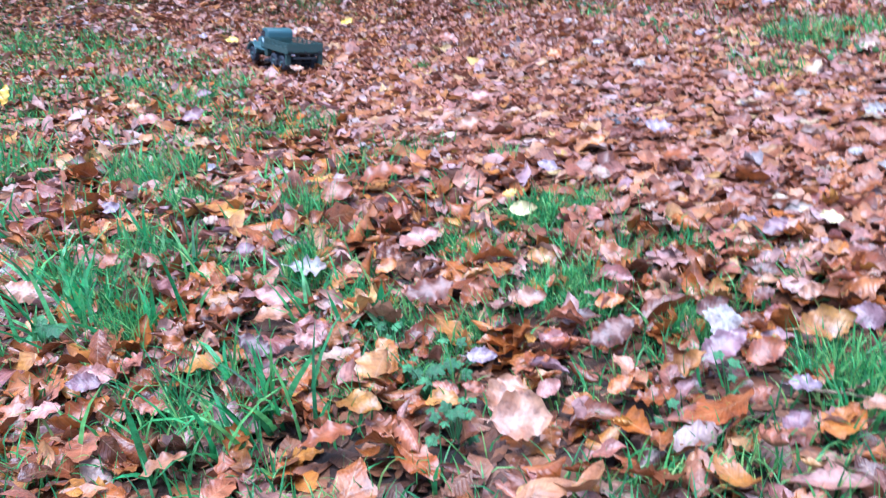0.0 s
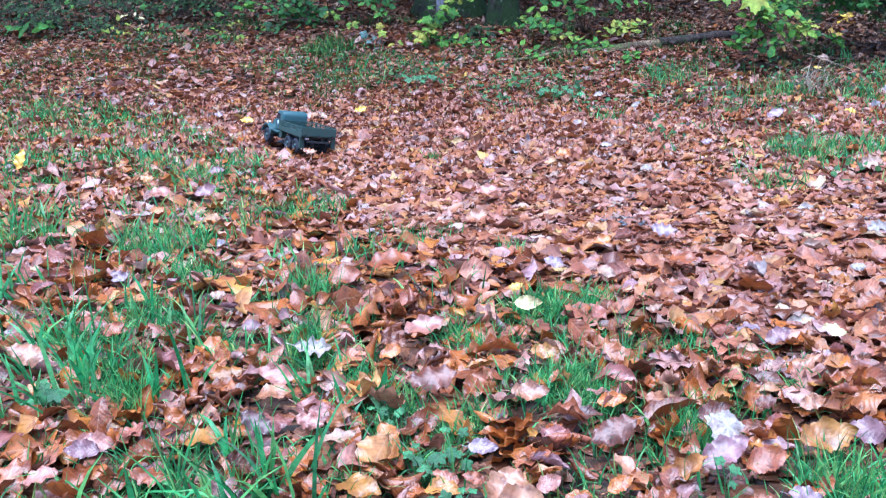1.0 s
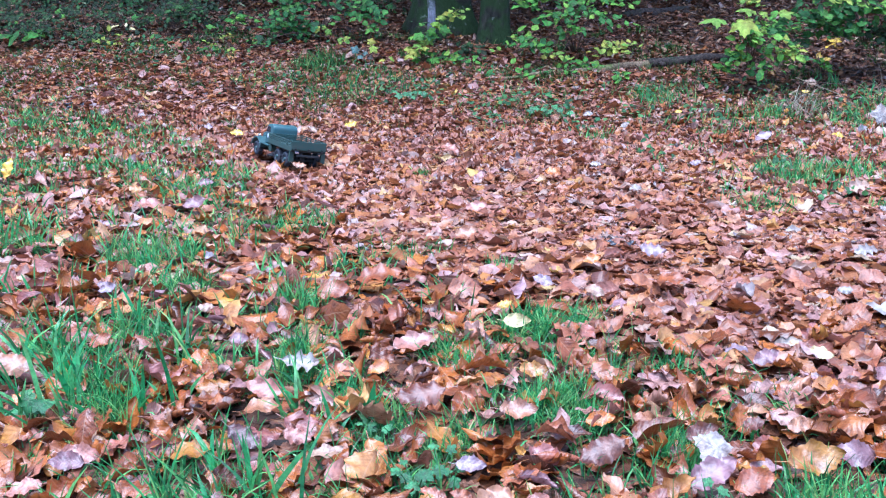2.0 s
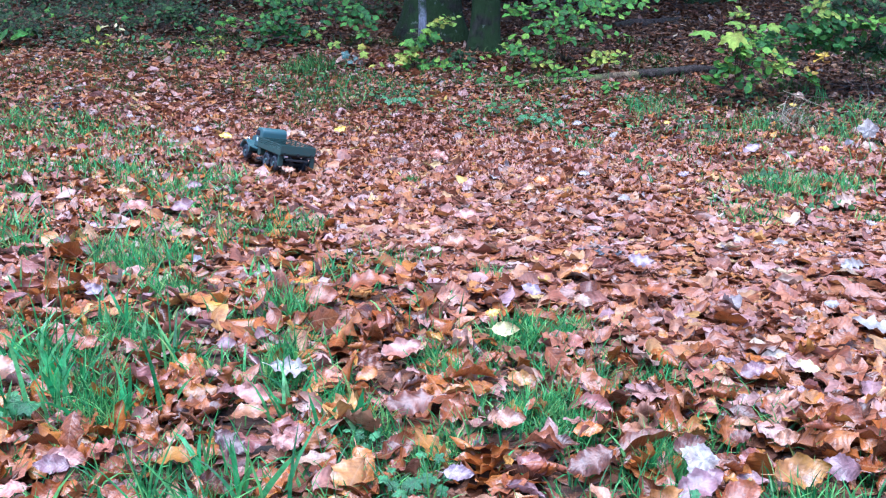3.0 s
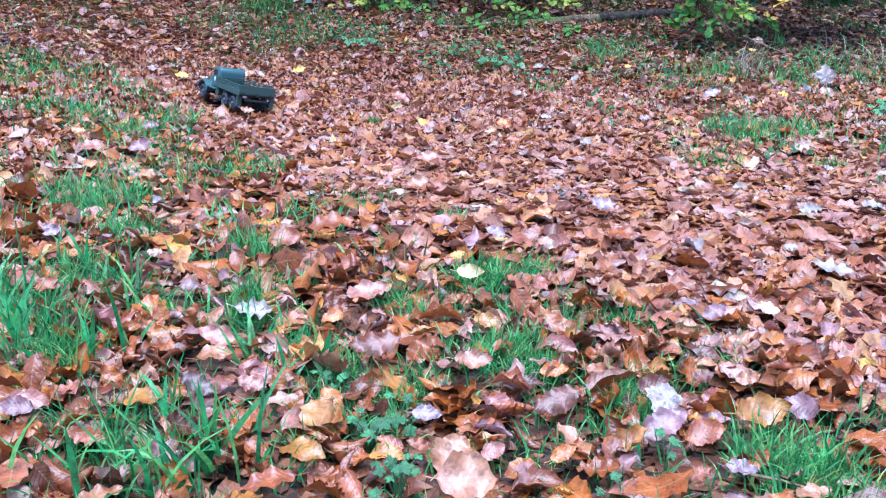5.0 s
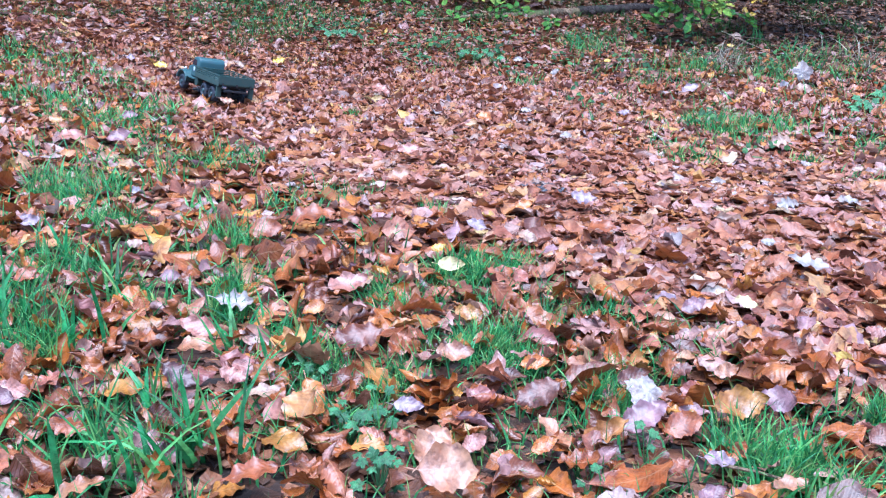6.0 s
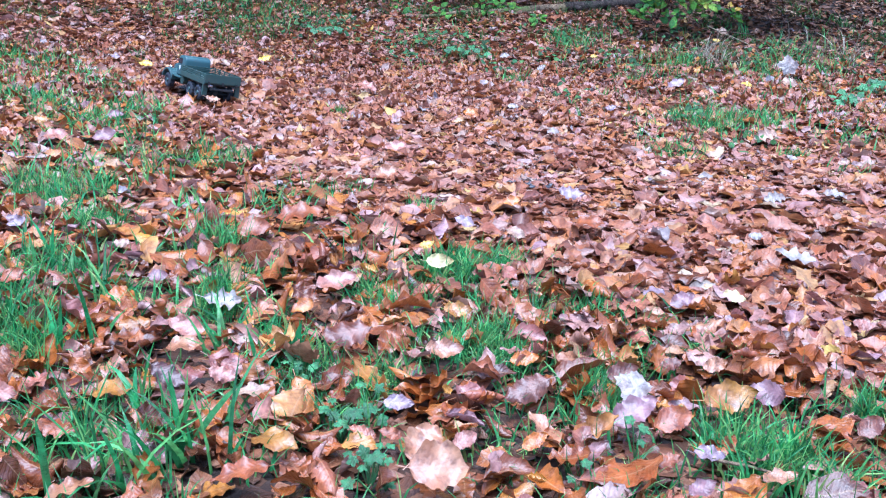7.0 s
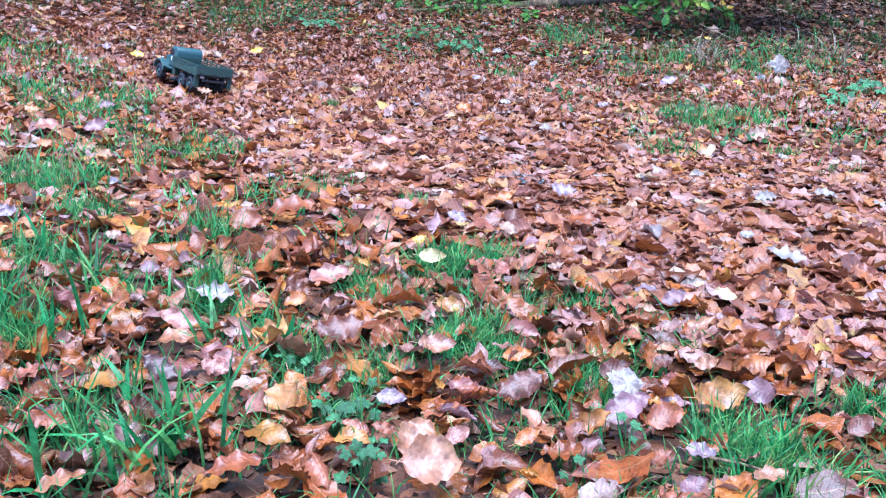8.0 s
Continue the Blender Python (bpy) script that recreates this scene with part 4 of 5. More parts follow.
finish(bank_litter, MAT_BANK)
tagged(bank_litter, "dark brown leaves covering the wooded bank, shade put into their colour", "leaf litter", kind="stuff")
foot_litter = new("bank_foot_litter", litter("bank_foot_litter", rng, bank_xy[pale], 0.02, 4, 3, size=0.044, lay=0.42, bow=0.9, crumple=2.0))
finish(foot_litter, MAT_LITTER)
tagged(foot_litter, "reddish-brown leaves at the foot of the bank", "leaf litter", kind="stuff")

rest = np.r_[scatter(rng, 50000, -8, 9, -4, 7.5), np.c_[rng.normal(0.3, 2.6, 60000), rng.normal(1.6, 2.2, 60000)]]
rest = rest[rest[:, 1] < 7.5]
slack = rng.uniform(0, 0.5, len(rest))
inside = ((rest[:, 0] > -1.6 + slack) & (rest[:, 0] < 1.75 - slack) & (rest[:, 1] > 0.95 + 0.3 * slack) & (rest[:, 1] < 2.7)) \
    | ((rest[:, 0] > -3.2 + 0.45 * (5.7 - rest[:, 1]) + slack) & (rest[:, 0] < 4.0 - 0.35 * (5.7 - rest[:, 1]) - slack) & (rest[:, 1] >= 2.6) & (rest[:, 1] < 5.8)) \
    | ((rest[:, 1] > 5.7) & (rest[:, 0] > -5.5 + slack) & (rest[:, 0] < 6.0 - slack))
rest = rest[~inside]
outer_litter = new("outer_leaf_litter", litter("outer_leaf_litter", rng, rest, 0.03, 3, 2, size=0.082, lay=0.35))
finish(outer_litter, MAT_LITTER)
tagged(outer_litter, "thin scatter of brown leaves on grass", "leaf litter", kind="stuff")

# single leaves of the nearest stretch, each one a piece of the litter
leaf_meshes = [single_leaf_mesh("leaf", np.random.default_rng(50 + i), ratio=0.46 + 0.018 * i, curl=(-1.2, -0.5, 0.2, 0.6, 1.0, 1.5)[i % 6],
                                cup=(0.9, -0.5, 0.3, 0.7, -0.8, 0.4, 1.2)[i % 7], ruffle=0.03 + 0.012 * (i % 6), nu=15, nv=7) for i in range(14)]
for me in leaf_meshes:
    me.materials.append(MAT_LEAF_PART)
spots = scatter(rng, 1400, -0.95, 1.05, 1.22, 1.95)
spots = spots[~under_leaf(spots) & lawn.opens(spots, 0.7)]
spots = spots[np.abs(spots[:, 0] - 0.03) < 0.5 + 0.3 * (spots[:, 1] - 0.6)]
for i, (x, y) in enumerate(spots[:300]):
    ob = new("leaf", leaf_meshes[i % 14])
    s = rng.normal(0.076, 0.014)
    ob.matrix_world = (Matrix.Translation((x, y, gz(x, y) + rng.uniform(0.022, 0.048)))
                       @ pose(0, 0, 0, rng.normal(14, 22), rng.normal(0, 20), rng.uniform(0, 360)) @ Matrix.Diagonal((s, s, s, 1)))
    ob.parent = near_litter


# ---- grass ----
seeds = scatter(lawn.rng, 110000, -3.0, 3.6, 0.95, 6.3)
clump = np.array([0.5 + 0.5 * noise.noise(Vector((p[0] * 3.2, p[1] * 3.2, 1.7))) + 0.28 * noise.noise(Vector((p[0] * 9, p[1] * 9, 4.2))) for p in seeds])
chance = grass_share(seeds[:, 0], seeds[:, 1]) * np.clip((clump - 0.5) * 4.0, 0, 1) * 0.3
seeds = seeds[(lawn.rng.uniform(0, 1, len(seeds)) < chance) & clear_of_truck(seeds)]
lawn.add(seeds, 0.08, 0.0052, 1.4)
close = scatter(lawn.rng, 21500, -1.15, 1.1, 1.05, 2.35)
clump = np.array([0.5 + 0.5 * noise.noise(Vector((p[0] * 6, p[1] * 6, 3.7))) + 0.5 * noise.noise(Vector((p[0] * 17, p[1] * 17, 5.2))) for p in close])
close = close[lawn.rng.uniform(0, 1, len(close)) < grass_share(close[:, 0], close[:, 1]) * np.clip((clump - 0.44) * 4.0, 0, 1)]
lawn.add(close, 0.068, 0.0038, 1.4)
more = scatter(lawn.rng, 15000, -3.0, 0.1, 2.1, 5.6)
clump = np.array([0.5 + 0.45 * noise.noise(Vector((p[0] * 2.6, p[1] * 2.6, 1.7))) + 0.75 * noise.noise(Vector((p[0] * 11, p[1] * 8, 9.2))) for p in more])
more = more[(lawn.rng.uniform(0, 1, len(more)) < grass_share(more[:, 0], more[:, 1]) ** 2 * np.clip((clump - 0.52) * 4.0, 0, 1)) & clear_of_truck(more)]
lawn.add(more, 0.085, 0.006, 1.2)
lawn.rows = [v[~(under_leaf(v[:, 0, :2]) & (lawn.rng.uniform(0, 1, len(v)) < 0.7))] for v in lawn.rows]
broad = Blades(29)
for x, y, r, n, tall, wide, bend in (
        (-0.73, 1.80, 0.075, 17, 0.20, 0.009, 0.45), (-0.72, 1.84, 0.12, 16, 0.15, 0.007, 0.8), (-0.50, 1.83, 0.03, 4, 0.16, 0.010, 0.7),
        (-0.66, 2.22, 0.09, 14, 0.11, 0.007, 0.9), (-1.32, 3.05, 0.12, 34, 0.14, 0.007, 0.7), (-1.09, 2.49, 0.10, 22, 0.13, 0.007, 0.8),
        (-0.73, 2.67, 0.10, 20, 0.11, 0.006, 0.9), (-0.24, 1.83, 0.05, 9, 0.10, 0.008, 1.3), (-0.60, 1.79, 0.06, 12, 0.12, 0.008, 1.0),
        (-0.44, 1.47, 0.05, 4, 0.15, 0.009, 1.2), (-0.37, 1.52, 0.05, 5, 0.12, 0.010, 1.3), (-0.30, 1.44, 0.06, 5, 0.17, 0.011, 1.1),
        (-0.25, 1.50, 0.06, 5, 0.13, 0.009, 1.4), (-0.16, 1.71, 0.06, 9, 0.11, 0.009, 1.4), (-0.33, 1.34, 0.05, 5, 0.13, 0.009, 1.3),
        (-0.47, 1.33, 0.05, 4, 0.16, 0.0095, 1.2), (-0.40, 1.32, 0.04, 4, 0.14, 0.009, 1.2), (-0.85, 2.05, 0.12, 16, 0.12, 0.007, 0.9)):
    broad.patch(x, y, r, n, tall, wide, bend, blunt=5)
broad.build("broad_grass", MAT_BROAD, "tall tufts of broad green grass blades between leaves", "grass")
lawn.build("grass", MAT_GRASS, "short bright green grass poking through fallen leaves", "grass")

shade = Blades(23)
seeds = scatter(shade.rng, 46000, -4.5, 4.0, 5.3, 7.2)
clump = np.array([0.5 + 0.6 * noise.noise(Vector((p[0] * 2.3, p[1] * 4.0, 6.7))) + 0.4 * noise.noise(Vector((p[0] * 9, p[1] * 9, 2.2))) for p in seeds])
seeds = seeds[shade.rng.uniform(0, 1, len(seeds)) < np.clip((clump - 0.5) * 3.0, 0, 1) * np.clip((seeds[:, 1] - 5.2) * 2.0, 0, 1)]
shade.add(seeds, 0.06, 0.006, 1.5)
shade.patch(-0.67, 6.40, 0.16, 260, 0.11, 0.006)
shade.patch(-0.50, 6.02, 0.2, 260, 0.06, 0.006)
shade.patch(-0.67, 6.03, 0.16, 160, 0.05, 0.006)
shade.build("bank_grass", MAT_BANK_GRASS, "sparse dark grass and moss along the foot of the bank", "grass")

# ---- trees on the bank: two trunks in view, the rest out of view ----
def tree(x, y, girth, height, lean, seed, label, forks=6, crown_leaves=9000, start=1.3, coarse=1.0):
    g = np.random.default_rng(seed)
    root = new("tree")
    root.location = (x, y, gz(x, y))
    tagged(root, label, "tree")
    bm = bmesh.new()
    steps, seg = 40, 28
    rings = []
    for i in range(steps + 1):
        h = -0.15 + (height + 0.15) * (i / steps) ** 1.6
        flare = 1 + 0.38 * math.exp(-max(h, 0) * 8)
        r = girth * flare * (1 - 0.62 * max(h, 0) / height)
        ring = []
        for s in range(seg):
            a = 6.2832 * s / seg
            lobe = 1 + 0.13 * math.exp(-max(h, 0) * 3) * math.sin(a * 4 + seed) + 0.05 * noise.noise(Vector((math.cos(a) * 2, math.sin(a) * 2, h * 2 + seed))) + 0.035 * noise.noise(Vector((math.cos(a) * 6, math.sin(a) * 6, h * 4 + seed)))
            ring.append(bm.verts.new((lean[0] * h + r * lobe * math.cos(a), lean[1] * h + r * lobe * math.sin(a), h)))
        rings.append(ring)
    for a, b in zip(rings, rings[1:]):
        for i in range(seg):
            bm.faces.new((a[i], a[(i + 1) % seg], b[(i + 1) % seg], b[i]))
    bm.faces.new(rings[-1])
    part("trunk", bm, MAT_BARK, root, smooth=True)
    tips = []
    for i in range(forks):
        bm = bmesh.new()
        a, h = 6.283 * i / forks + g.uniform(-0.4, 0.4), start + (height - start) * (i + 0.5) / forks
        p = Vector((lean[0] * h, lean[1] * h, h))
        pts, rad = [p], [girth * 0.38]
        # limbs lean back, so the unseen crown shades the bank, not the track
        way = Vector((math.cos(a), 0.5 + 0.75 * math.sin(a), 0.55))
        for j in range(5):
            p = p + way * g.uniform(0.35, 0.6)
            way = (way + Vector(g.normal(0, 0.18, 3))).normalized()
            pts.append(p)
            rad.append(girth * 0.38 * (1 - (j + 1) / 5.6))
            tips.append(p)
        tube(bm, pts, rad, 8)
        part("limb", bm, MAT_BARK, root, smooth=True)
    tips.append(Vector((lean[0] * height, lean[1] * height, height)))
    idx = g.integers(0, len(tips), crown_leaves)
    pos = np.array([tips[i] for i in idx]) + g.normal(0, 0.42 * coarse, (crown_leaves, 3)) + [0, 0, 0.25]
    v, q, uv = leaf_field(g, pos, coarse * g.uniform(0.13, 0.22, crown_leaves), g.uniform(0.55, 0.75, crown_leaves), g.uniform(0, 1.0, crown_leaves),
                          g.normal(0, 0.6, crown_leaves), g.normal(0, 0.5, crown_leaves), np.full(crown_leaves, 0.02), 3, 2)
    crown = new("crown", mesh_arrays("crown", v.reshape(-1, 3), q, uv))
    finish(crown, MAT_CROWN)
    crown.parent = root
    return root


tree(0.09, 7.25, 0.19, 6.5, (0.01, 0.03), 3, "thick mossy dark tree trunk standing on the bank")
tree(0.44, 6.98, 0.10, 6.0, (0.03, 0.05), 5, "mossy grey-green tree trunk beside a thicker one")
# out of view; their crowns keep light off the bank
tree(-3.4, 8.9, 0.14, 6.5, (-0.02, 0.02), 8, "tree added out of view behind the undergrowth")
tree(3.4, 8.8, 0.16, 6.8, (0.02, 0.02), 9, "tree added out of view behind a leafy bush")

# added just out of view so their crowns darken the bank's top
tree(-1.35, 8.6, 0.13, 6.0, (0.0, 0.02), 11, "tree added out of view to shade the bank", 6, 4500, 1.1, 1.25)
tree(2.3, 8.5, 0.12, 6.0, (0.01, 0.02), 12, "tree added out of view to shade the bank", 6, 4500, 1.1, 1.25)
# unseen trees added up the bank to darken it and the leaf reflections
for i, (x, y) in enumerate(((-6.5, 9.5), (-4.8, 11.5), (-2.0, 10.6), (-0.6, 12.4), (1.6, 10.2), (3.0, 12.0), (5.2, 10.4), (6.6, 12.5), (-7.8, 12.6))):
    tree(x, y, 0.15 + 0.02 * (i % 3), 6.0 + 0.4 * (i % 4), (0.02 * (i % 3 - 1), 0.01), 60 + i, "tree added out of view to darken bank and reflections", 6, 2400, 1.2, 1.7)

# a pale streak by the thick trunk, built as a slim tree with unseen crown
slim = new("slim_tree")
slim.location = (0.02, 6.85, gz(0.02, 6.85))
tagged(slim, "slim pale grey stem in front of a dark trunk", "tree")
bm = bmesh.new()
tube(bm, [(0, 0, 0.05), (0.005, 0, 0.22), (-0.005, 0.01, 0.5), (0.02, 0.02, 1.2), (0.0, 0.05, 2.2), (0.05, 0.1, 3.4)], [0.03, 0.026, 0.023, 0.02, 0.015, 0.006], 10)
part("trunk", bm, MAT_BARK_PALE, slim, smooth=True)
for i in range(7):
    bm = bmesh.new()
    h = 1.6 + 0.25 * i
    a = i * 2.4
    tube(bm, [(0.01, 0.03, h), (0.01 + 0.25 * math.cos(a), 0.03 + 0.25 * math.sin(a), h + 0.15), (0.01 + 0.5 * math.cos(a), 0.03 + 0.5 * math.sin(a), h + 0.22)], [0.008, 0.005, 0.002], 6)
    part("limb", bm, MAT_BARK_PALE, slim, smooth=True)
g = np.random.default_rng(77)
pos = np.c_[g.normal(0, 0.35, 260), g.normal(0.05, 0.35, 260), g.uniform(1.7, 3.6, 260)]
v, q, uv = leaf_field(g, pos, g.uniform(0.06, 0.1, 260), g.uniform(0.55, 0.75, 260), g.uniform(0, 1, 260), g.normal(0, 0.5, 260), g.normal(0, 0.5, 260), np.full(260, 0.02), 4, 3)
slim_crown = new("crown", mesh_arrays("crown", v.reshape(-1, 3), q, uv))
finish(slim_crown, MAT_CROWN)
slim_crown.parent = slim

# ---- fallen log on the bank ----
fallen_log = new("fallen_log")
tagged(fallen_log, "rotting mossy log half sunk in leaves on the bank", "log")


def log_piece(name, pts, radii, material, label):
    bm = bmesh.new()
    tube(bm, pts, radii, 14)
    for vert in bm.verts:
        vert.co += 0.014 * noise.noise_vector(vert.co * 11)
    part(name, bm, material, fallen_log, label, smooth=True)


lz = lambda x, y: gz(x, y) + 0.014
log_piece("pale_trunk", [(x, y, lz(x, y)) for x, y in ((0.45, 6.12), (0.7, 6.2), (0.95, 6.27), (1.18, 6.33), (1.36, 6.37))], [0.013, 0.019, 0.025, 0.030, 0.033], MAT_LOG, "bare tan wood with moss")
log_piece("dark_trunk", [(x, y, lz(x, y) + 0.008) for x, y in ((1.36, 6.365), (1.5, 6.4), (1.62, 6.43), (1.75, 6.46), (1.9, 6.5))], [0.034, 0.036, 0.034, 0.030, 0.022], MAT_LOG_DARK, "dark rotten bark")
bm = bmesh.new()
tube(bm, [(1.42, 6.33, lz(1.42, 6.38) + 0.02), (1.44, 6.27, lz(1.44, 6.3) + 0.03)], [0.016, 0.012], 8)
part("knot", bm, MAT_LOG_DARK, fallen_log, smooth=True)

rotten_log = new("rotten_log")
tagged(rotten_log, "dark rotten log lying in leaves further up the bank", "log")
bm = bmesh.new()
tube(bm, [(x, y, gz(x, y) + 0.005) for x, y in ((1.44, 7.62), (1.58, 7.66), (1.72, 7.7), (1.88, 7.77), (2.05, 7.85))], [0.035, 0.042, 0.04, 0.025, 0.016], 12)
for vert in bm.verts:
    vert.co += 0.014 * noise.noise_vector(vert.co * 11)
part("trunk", bm, MAT_LOG_DARK, rotten_log, smooth=True)

# ---- bushes and seedlings ----
bush_leaf_meshes = [single_leaf_mesh("leaf", np.random.default_rng(90 + i), "point", ratio=0.56 + 0.04 * i, curl=-0.8 + 0.4 * i, cup=0.5 - 0.25 * i, ruffle=0.035, nu=7, nv=3) for i in range(5)]
maple_meshes = [lobed_leaf_mesh("leaf", np.random.default_rng(120 + i), 5, 0.35 + 0.04 * i, 0.3 + 0.2 * i, 0.03) for i in range(4)]


def with_material(meshes, material):
    made = []
    for me in meshes:
        c = me.copy()
        c.materials.append(material)
        made.append(c)
    return made


KINDS = {
    "green": with_material(bush_leaf_meshes, MAT_BUSH),
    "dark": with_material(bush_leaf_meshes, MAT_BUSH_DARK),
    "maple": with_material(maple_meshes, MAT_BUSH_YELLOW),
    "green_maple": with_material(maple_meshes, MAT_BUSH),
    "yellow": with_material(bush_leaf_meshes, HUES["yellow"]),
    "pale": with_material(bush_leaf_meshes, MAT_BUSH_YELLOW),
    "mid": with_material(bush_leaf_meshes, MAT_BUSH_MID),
    "teal": with_material(maple_meshes, MAT_TEAL),
    "white": with_material(bush_leaf_meshes, HUES["butter"]),
    "herb": with_material(maple_meshes, MAT_HERB),
}


def bush(name, x, y, label, category, clusters, seed, stem=0.008):
    """Stems from the root to each cluster, side twigs from there with leaves set in turn to both sides. clusters: (x, y, z, rx, ry, rz, leaves, size, kind)."""
    g = np.random.default_rng(seed)
    root = new(name)
    root.location = (x, y, gz(x, y))
    tagged(root, label, category)
    o = Vector((x, y, gz(x, y)))
    stem = stem * 0.6
    for cx, cy, cz, rx, ry, rz, n, size, kind in clusters:
        c = Vector((cx, cy, cz)) - o
        mid_p = c * 0.5 + Vector((g.normal(0, 0.03), g.normal(0, 0.03), 0.12 * c.length))
        part("stem", tube(bmesh.new(), [(0, 0, -0.03), mid_p * 0.5 + Vector((0, 0, 0.02)), mid_p, c * 0.8 + Vector((0, 0, 0.03)), c],
                          [stem, stem * 0.85, stem * 0.7, stem * 0.5, stem * 0.25], 6), MAT_TWIG, root)
        some = KINDS[kind]
        lobed = kind in ("maple", "green_maple", "teal", "white")
        per = min(2 if lobed else 7, max(2, round(2 * rx / (0.62 * size))))
        total = n if lobed else int(n * (3.6 if kind == "dark" else 2.3))
        for first in range(0, total, per):
            count = min(per, total - first)
            d = Vector(g.normal(0, 1, 3)).normalized() * g.uniform(0.1, 1) ** 0.5
            way = Vector((g.choice((-1, 1)) * g.uniform(0.6, 1), g.normal(-0.3, 0.45), g.normal(-0.12, 0.22))).normalized()
            reach = size * 0.6 * count
            mid_t = c + Vector((d.x * rx, d.y * ry, d.z * rz))
            a, b = mid_t - way * reach * 0.5, mid_t + way * reach * 0.5 - Vector((0, 0, 0.12 * reach))
            part("twig", tube(bmesh.new(), [c.lerp(a, 0.1), a.lerp(c, 0.3), a, mid_t, b], [stem * 0.3, stem * 0.28, stem * 0.25, stem * 0.2, stem * 0.1], 4), MAT_TWIG, root)
            for i in range(count):
                f = (i + 0.5) / count
                p = a.lerp(mid_t, f * 2) if f < 0.5 else mid_t.lerp(b, f * 2 - 1)
                s = size * g.uniform(0.5, 1.08)
                yaw = math.degrees(math.atan2(way.y, way.x)) + (0 if i == count - 1 else (-1) ** i * g.normal(52, 14))
                m = (Matrix.Translation(p) @ pose(0, 0, 0, g.normal(34, 22), g.normal(0, 16), 0) @ pose(0, 0, 0, 0, 0, yaw)
                     @ Matrix.Diagonal((s, s, s, 1)) @ Matrix.Translation((0.55, 0, 0)))
                ob = new("leaf", some[int(g.integers(0, len(some)))])
                ob.matrix_world = m
                ob.parent = root
    return root


bush("maple_sapling", -0.03, 6.50, "young maple with yellow-green leaves before a dark trunk", "sapling",
     [(-0.07, 6.45, 0.36, 0.05, 0.03, 0.050, 12, 0.075, "maple"), (-0.01, 6.45, 0.47, 0.04, 0.03, 0.060, 12, 0.075, "green_maple"), (-0.02, 6.45, 0.32, 0.04, 0.03, 0.036, 5, 0.070, "green_maple")], 31, 0.005)
bush("beech_sapling", 0.12, 6.60, "thin sapling with small pale yellow-green leaves by a trunk", "sapling",
     [(0.15, 6.50, 0.56, 0.08, 0.05, 0.051, 13, 0.050, "pale"), (0.10, 6.50, 0.48, 0.04, 0.03, 0.029, 4, 0.050, "pale")], 29, 0.004)
bush("maple_seedling", -0.36, 6.50, "small maple seedling with pale yellow-green leaves", "seedling",
     [(-0.38, 6.45, 0.40, 0.03, 0.03, 0.018, 2, 0.090, "maple"), (-0.26, 6.40, 0.30, 0.03, 0.03, 0.018, 2, 0.085, "maple"), (-0.39, 6.42, 0.32, 0.04, 0.03, 0.021, 3, 0.060, "teal"),
      (-0.35, 6.55, 0.49, 0.04, 0.03, 0.022, 4, 0.055, "green")], 32, 0.003)
bush("creeping_bramble", 0.25, 6.45, "low green bramble creeping round the foot of a trunk", "bush",
     [(0.21, 6.45, 0.27, 0.15, 0.09, 0.043, 16, 0.060, "green"), (0.28, 6.60, 0.34, 0.07, 0.04, 0.033, 8, 0.055, "dark"), (0.37, 6.20, 0.20, 0.10, 0.06, 0.024, 9, 0.060, "green"),
      (0.22, 6.20, 0.20, 0.03, 0.03, 0.021, 3, 0.060, "green"), (0.10, 6.50, 0.30, 0.07, 0.04, 0.029, 7, 0.055, "green")], 37, 0.003)
bush("leafy_bush", 0.95, 6.70, "green leafy bush with layered sprays of oval leaves", "bush",
     [(1.08, 6.50, 0.67, 0.43, 0.26, 0.037, 30, 0.070, "green"), (0.77, 6.60, 0.81, 0.41, 0.24, 0.081, 30, 0.070, "green"), (0.93, 6.40, 0.56, 0.25, 0.15, 0.057, 38, 0.070, "green"),
      (0.67, 6.40, 0.65, 0.10, 0.06, 0.050, 12, 0.070, "green"), (0.60, 6.30, 0.39, 0.13, 0.08, 0.039, 15, 0.065, "green"), (1.14, 6.30, 0.38, 0.11, 0.06, 0.046, 14, 0.065, "pale"),
      (0.81, 6.30, 0.32, 0.08, 0.05, 0.021, 6, 0.055, "pale"), (0.98, 6.28, 0.27, 0.15, 0.09, 0.025, 10, 0.060, "green"), (1.31, 6.60, 0.77, 0.26, 0.16, 0.075, 20, 0.070, "green"),
      (0.84, 6.35, 0.46, 0.08, 0.05, 0.028, 7, 0.060, "green")], 33, 0.007)
bush("creeping_bramble", 0.85, 6.20, "low green creeper with small leaves along the log", "bush",
     [(0.64, 6.15, 0.23, 0.15, 0.09, 0.021, 10, 0.055, "green"), (1.14, 6.12, 0.21, 0.06, 0.03, 0.024, 6, 0.060, "green"), (0.83, 6.15, 0.22, 0.08, 0.05, 0.017, 5, 0.050, "green")], 41, 0.003)
